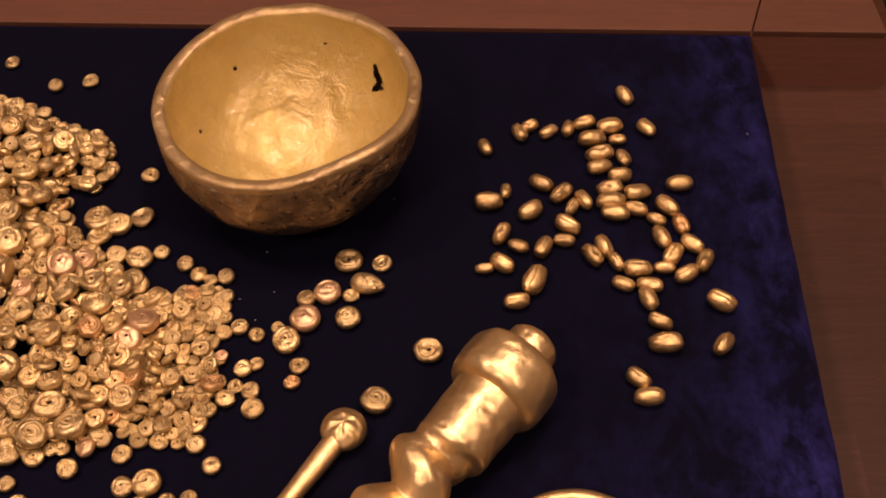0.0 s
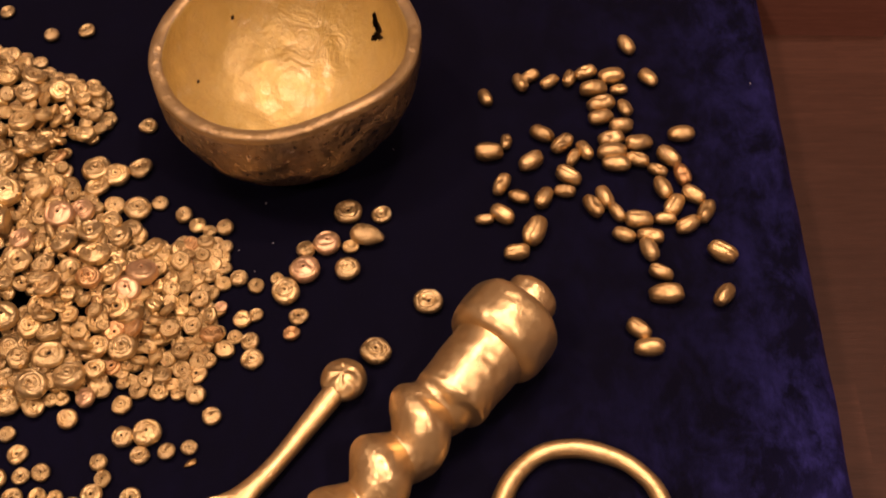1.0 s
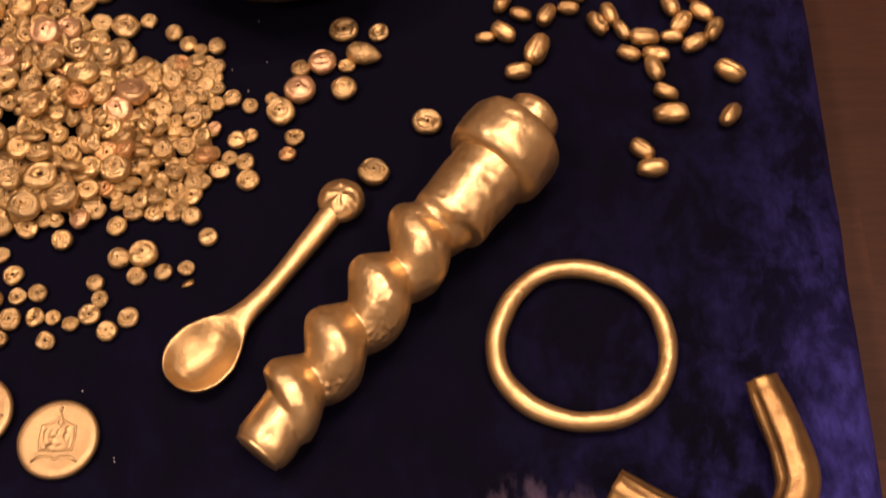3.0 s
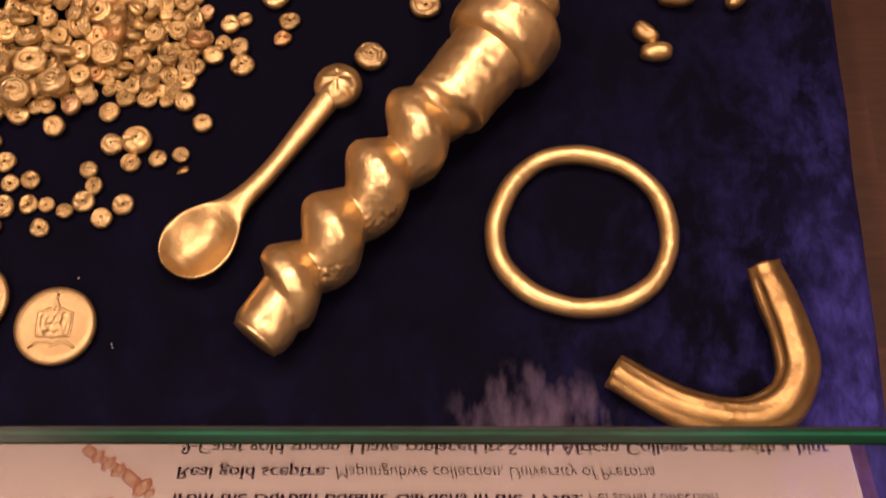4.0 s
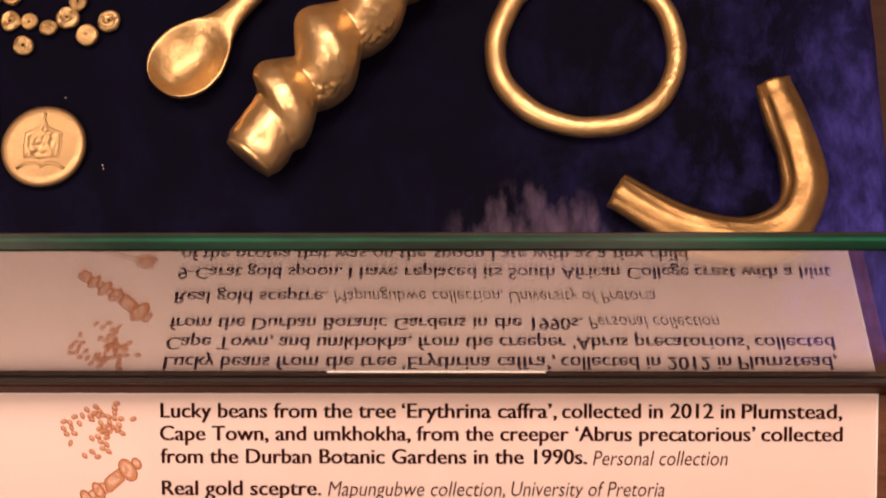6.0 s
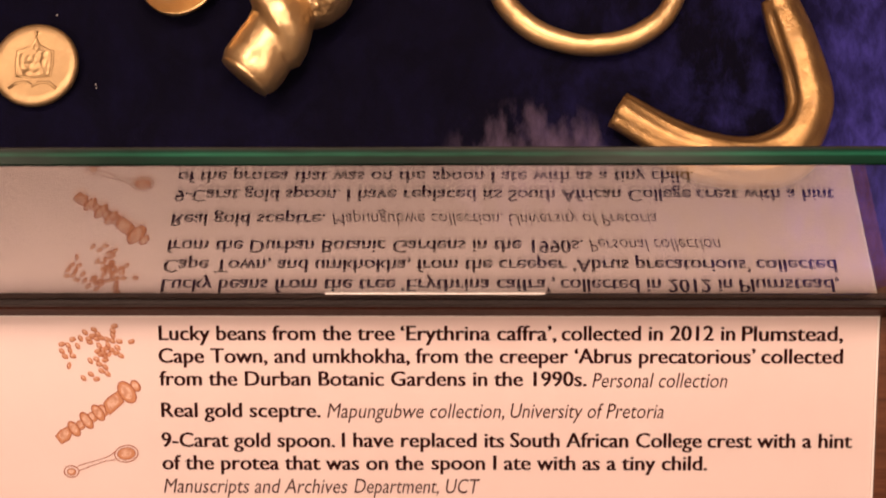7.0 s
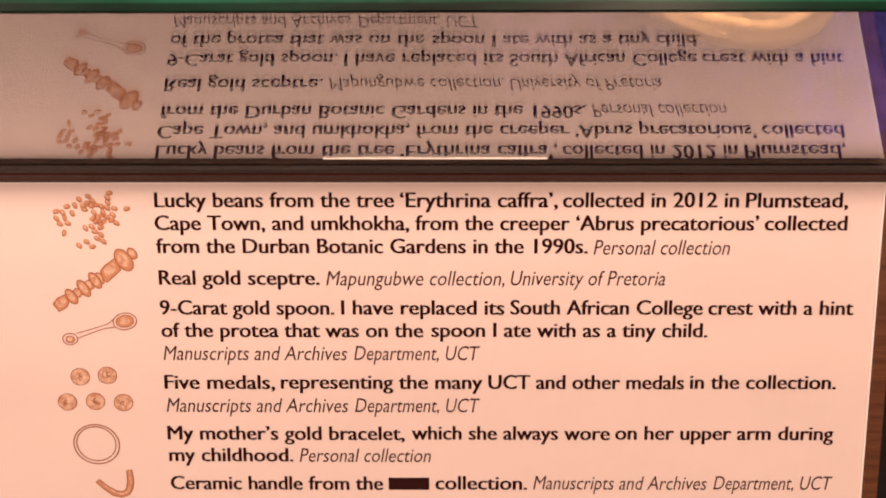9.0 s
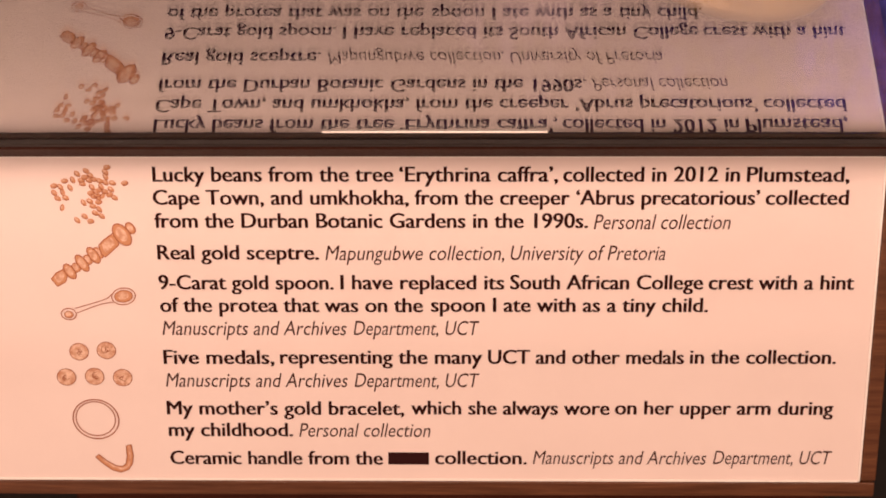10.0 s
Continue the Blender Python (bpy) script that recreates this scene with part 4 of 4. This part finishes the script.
# ---- beads ----
def bead_mesh(kind):
    """Wound clay bead of 5 mm radius: a rounded rim, coils over the face and a small pierced centre."""
    sides = 22
    half = (0.36, 0.30, 0.42, 0.28, 0.38, 0.34)[kind]
    coils = (3.2, 2.4, 1.2, 1.8, 3.6, 2.8)[kind]
    deep = (0.085, 0.095, 0.05, 0.11, 0.075, 0.09)[kind]
    crown = (0.05, -0.10, 0.14, -0.04, 0.10, 0.02)[kind]
    hole = (0.10, 0.12, 0.09, 0.15, 0.08, 0.11)[kind]
    prof = [(0.02, -half * 0.9), (0.45, -half)]
    for i in range(7):
        b = math.radians(-70 + 150 * i / 6)
        prof.append((0.70 + 0.30 * math.cos(b), half * math.sin(b)))
    rim = len(prof)
    for i in range(1, 19):
        u = 0.74 - (0.74 - hole * 1.5) * i / 18
        prof.append((u, half * 0.99 + crown * (1 - (u / 0.74) ** 2)))
    face = len(prof)
    top = prof[-1][1]
    prof += [(hole * 1.15, top - 0.05), (hole * 0.9, top - 0.16), (hole * 0.6, top - 0.34), (0.01, top - 0.36)]
    rings = []
    for k, (r, z) in enumerate(prof):
        ring = []
        for j in range(sides):
            a = 2 * math.pi * j / sides
            c, d = math.cos(a), math.sin(a)
            q = Vector((c * r * 1.4 + kind * 7, d * r * 1.4, z + kind))
            grow = 1 + 0.10 * noise.noise(Vector((c + kind * 3.1, d, 0.4))) * r + 0.04 * noise.noise(q * 2.2)
            lift = 0.07 * noise.noise(q * 0.9) + 0.045 * noise.noise(q * 2.6)
            if rim <= k < face:
                lift -= deep * (1 + 1.2 * noise.noise(q * 1.7)) * (0.5 + 0.5 * math.cos(2 * math.pi * (r * coils + a / (2 * math.pi) + 0.5 * noise.noise(q * 1.1)))) ** 4
            ring.append(Vector((c * r * grow, d * r * grow, z + lift)) * 0.005)
        rings.append(ring)
    me = loft(rings)
    me.materials.append(gold_bead)
    me.materials.append(hole_shade)
    # faces down in the hole get the painted shade
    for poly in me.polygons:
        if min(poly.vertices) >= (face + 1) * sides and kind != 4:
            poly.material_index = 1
    return me


BEAD_MESHES = [bead_mesh(k) for k in range(6)]
COPPER_MESHES = []
for k in (2, 0):
    copper = BEAD_MESHES[k].copy()
    copper.materials[0] = gold_copper
    COPPER_MESHES.append(copper)
BEAD_HALF = [0.38, 0.31, 0.46, 0.30, 0.42, 0.36]
rng = random.Random(8)


def bead(x, y, z, r, lean, turn, group, kind, copper=False):
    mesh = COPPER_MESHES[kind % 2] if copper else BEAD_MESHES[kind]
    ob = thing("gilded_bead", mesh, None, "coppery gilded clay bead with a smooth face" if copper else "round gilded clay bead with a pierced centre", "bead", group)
    s = r / 0.005
    ob.matrix_world = Matrix.Translation((x, y, z)) @ pose(0, 0, 0, 0, 0, turn) @ pose(0, 0, 0, lean, 0, rng.uniform(0, 360)) @ Matrix.Diagonal((s, s * rng.uniform(0.9, 1.05), s, 1))
    return ob


for x, y, r in LOOSE_A + LOOSE_B + LOOSE_C:
    k = rng.randrange(6)
    lean = rng.gauss(0, 6)
    rr = r * 1.06 * MM
    bead(x * MM, y * MM, rr * (BEAD_HALF[k] * 0.95 + 0.75 * abs(math.sin(radians(lean)))), rr, lean, rng.uniform(0, 360), "loose gilded beads", k, (x, y) in ((-49.4, 264.7), (-58.9, 248.8)))
nut_rings = []
for i in range(25):
    f = math.pi * i / 24
    point = 1 + 0.30 * max(0.0, -math.cos(f)) ** 6
    r = max(math.sin(f), 0.01) ** 0.9
    nut_rings.append([Vector((-math.cos(f) * 7.4 * point, r * 5.6 * math.cos(b), r * 4.6 * math.sin(b) + 4.4)) * MM * (1 + 0.03 * noise.noise(Vector((f * 2, math.cos(b), math.sin(b))))) for b in (2 * math.pi * j / 30 for j in range(30))])
nut = thing("gilded_nut", loft(nut_rings[::-1]), gold_bead, "plump pointed gilded seed beside the loose beads", "seed", "loose gilded beads")
nut.matrix_world = pose(-0.0313, 0.2685, -0.0002, 0, 0, -14)
shard = thing("gilded_shard", lathe([(0.02 * MM, 0), (3.2 * MM, 0), (3.4 * MM, 0.6 * MM), (2.4 * MM, 1.2 * MM), (0.02 * MM, 1.3 * MM)], 7, 0.5, 2.0), gold_matt, "small pale broken bead shard on the velvet", "shard")
shard.matrix_world = pose(-0.0999, 0.1511, 0.0, 0, 0, 20) @ Matrix.Diagonal((1.0, 0.55, 1.0, 1))

# the heap: its outline on the velvet, in millimetres
HEAP = ((-300, 400), (-241, 400), (-220, 391), (-195, 375), (-175, 368), (-167, 345), (-170, 332), (-187, 328), (-184, 308), (-171, 294), (-154, 279), (-138, 267), (-126, 262), (-115, 269), (-104, 274), (-98, 266), (-97, 247), (-101, 237), (-95, 224), (-94, 208), (-101, 196), (-104, 186), (-138, 185), (-168, 178), (-186, 177), (-250, 185), (-300, 230))


def heap_height(x, y):
    """Height of the heap over the velvet, growing inwards from its outline; negative outside."""
    x, y = x / MM, y / MM
    inside, near = False, 1e9
    for (ax, ay), (bx, by) in zip(HEAP, HEAP[1:] + HEAP[:1]):
        if (ay > y) != (by > y) and x < ax + (y - ay) / (by - ay) * (bx - ax):
            inside = not inside
        ux, uy = bx - ax, by - ay
        f = min(1, max(0, ((x - ax) * ux + (y - ay) * uy) / (ux * ux + uy * uy)))
        near = min(near, math.hypot(x - ax - f * ux, y - ay - f * uy))
    if not inside:
        return -1.0
    most = 17 if x < -145 else 6
    return (most * (1 - math.exp(-near / 26)) + 1.2 * noise.noise(Vector((x * 0.045, y * 0.045, 2))) * min(1, near / 15)) * MM


# large beads that lie on top: place and radius in millimetres
TOP_FRONT = ((-136.1, 203.6, 6.7), (-166.5, 197.3, 6.8), (-172.7, 184.2, 7.3), (-142.4, 225.0, 6.6), (-154.7, 249.0, 7.2), (-172.2, 229.6, 6.4), (-188.9, 213.3, 7.0), (-161.3, 266.1, 6.7), (-147.6, 264.4, 6.0), (-170.3, 254.7, 6.0), (-176.7, 209.6, 5.3), (-179.6, 195.3, 5.2), (-156.7, 188.2, 7.3), (-146.3, 192.4, 4.9), (-117.2, 190.9, 4.3), (-124.4, 189.5, 3.7), (-99.9, 221.8, 4.1), (-97.5, 211.5, 5.4), (-117.4, 251.6, 4.6), (-154.6, 234.9, 5.8), (-188.3, 243.7, 6.5), (-176.8, 242.0, 5.2), (-107.8, 256.0, 3.6), (-105.7, 231.6, 4.6), (-107.0, 216.4, 4.4), (-116.5, 213.7, 4.8), (-110.4, 202.8, 4.3))
TOP_BACK = ((-222.2, 363.8, 5.9), (-209.3, 366.6, 5.9), (-209.3, 353.0, 6.5), (-209.6, 305.5, 6.2), (-208.2, 334.1, 6.4), (-190.7, 289.7, 7.0), (-204.0, 284.5, 7.8), (-193.0, 355.5, 5.8), (-181.5, 352.8, 4.5), (-199.0, 338.3, 5.1), (-174.1, 344.0, 4.2), (-171.1, 337.1, 3.5), (-197.9, 319.1, 6.3), (-176.6, 360.6, 4.9), (-190.2, 304.2, 4.7), (-186.0, 311.0, 3.6))
TOP_COPPER = ((-133.4, 243.4, 7.6), (-177.0, 273.7, 7.2), (-139.5, 234.0, 6.6), (-168.5, 279.5, 6.8), (-190.5, 256.0, 5.6), (-95.8, 228.0, 3.0), (-149.5, 180.5, 4.6))


def scatter(count, near, seed, taken):
    """Beads thrown on the heap, none closer than a share of their radii."""
    r0 = random.Random(seed)
    cells, out = {}, []

    def keep(x, y, r):
        cells.setdefault((int(x / 0.016), int(y / 0.016)), []).append((x, y, r))

    for x, y, r in taken:
        keep(x * MM, y * MM, r * MM * 1.15)
    for _ in range(count * 60):
        if len(out) >= count:
            break
        x, y = r0.uniform(-0.29, -0.090), r0.uniform(0.172, 0.402)
        h = heap_height(x, y)
        if h < 0:
            continue
        r = r0.uniform(0.0033, 0.0046) if x > -0.128 or y > 0.335 else r0.choice((r0.uniform(0.0028, 0.0042), r0.uniform(0.0042, 0.0064)))
        i, j = int(x / 0.016), int(y / 0.016)
        if any(math.hypot(x - a, y - b) < near * (r + c) for di in (-1, 0, 1) for dj in (-1, 0, 1) for a, b, c in cells.get((i + di, j + dj), ())):
            continue
        keep(x, y, r)
        out.append((x, y, h, r))
    return out


loose = LOOSE_A + LOOSE_B + LOOSE_C
marked = TOP_FRONT + TOP_BACK + TOP_COPPER
for x, y, r in marked:
    k = rng.choice((0, 1, 3, 4, 5)) if r < 6.9 else rng.choice((0, 4, 2))
    lean = rng.gauss(0, 13)
    h = max(0.0, heap_height(x * MM, y * MM))
    bead(x * MM, y * MM, h + r * MM * (BEAD_HALF[k] + 0.5 * abs(math.sin(radians(lean)))) + 0.0022, r * MM * 1.03, lean, rng.uniform(0, 360), "gilded beads in the heap", k, (x, y, r) in TOP_COPPER)
top_beads = scatter(560, 0.60, 3, list(marked) + [(x, y, r * 0.85) for x, y, r in loose])
low_beads = scatter(640, 0.46, 9, [(x, y, r * 0.85) for x, y, r in loose])
top_beads.sort(key=lambda b: -b[0])
rest = []
for i, (x, y, h, r) in enumerate(top_beads):
    lean = min(abs(rng.gauss(0, 40)), 88) * min(1, 0.25 + h / 0.010)
    k = rng.randrange(6)
    z = h + r * (BEAD_HALF[k] + 0.55 * math.sin(radians(lean))) + rng.uniform(-0.0010, 0.0010)
    z = max(z, r * (BEAD_HALF[k] + 0.6 * math.sin(radians(lean))))
    if i < 240:
        bead(x, y, z, r, lean, rng.uniform(0, 360), "gilded beads in the heap", k)
    else:
        rest.append((x, y, z, r, lean, k))
for x, y, h, r in low_beads:
    rest.append((x, y, max(0.0018, h * 0.88), r, min(abs(rng.gauss(0, 22)), 60) * min(1, h / 0.008), rng.randrange(6)))

verts, faces = [], []
shapes = []
for me in BEAD_MESHES:
    co = np.empty(len(me.vertices) * 3)
    me.vertices.foreach_get("co", co)
    shapes.append((co.reshape(-1, 3) / 0.005, [tuple(p.vertices) for p in me.polygons], [p.material_index for p in me.polygons]))
slots = []
for x, y, z, r, lean, k in rest:
    m = np.array(pose(0, 0, 0, 0, 0, rng.uniform(0, 360)) @ pose(0, 0, 0, lean, 0, rng.uniform(0, 360)))[:3, :3]
    co, fs, ms = shapes[k]
    base = len(verts)
    verts.extend((co @ m.T * r + np.array((x, y, z))).tolist())
    faces.extend(tuple(base + q for q in f) for f in fs)
    slots.extend(ms)
heap_mesh = mesh_from(verts, faces)
heap_mesh.materials.append(gold_bead)
heap_mesh.materials.append(hole_shade)
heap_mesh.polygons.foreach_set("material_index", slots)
thing("bead_heap", heap_mesh, None, "lower layers of a heap of gilded clay beads", "beads", kind="stuff")

# ---- dust on the velvet ----
dust_ball = bpy.data.meshes.new("mesh")
bm = bmesh.new()
bmesh.ops.create_icosphere(bm, subdivisions=1, radius=0.00032)
bm.to_mesh(dust_ball)
bm.free()
dust_ball.materials.append(white_edge)
for x, y in DUST:
    fleck = thing("dust_fleck", dust_ball, None, "tiny pale dust fleck on the velvet", "dust", "dust flecks")
    fleck.matrix_world = pose(x * MM, y * MM, 0.0001)

# ---- desk planks ----
rng = random.Random(4)
y = 0.006
while y < 0.455:
    w = 0.0415
    cut = rng.uniform(0.20, 0.27)
    for x0, x1 in ((LEFT, cut), (cut, RIGHT)):
        part("plank", box_mesh(x0, x1, y, min(y + w, 0.4565), DESK - 0.017, DESK), wood_desk, desk)
    y += w
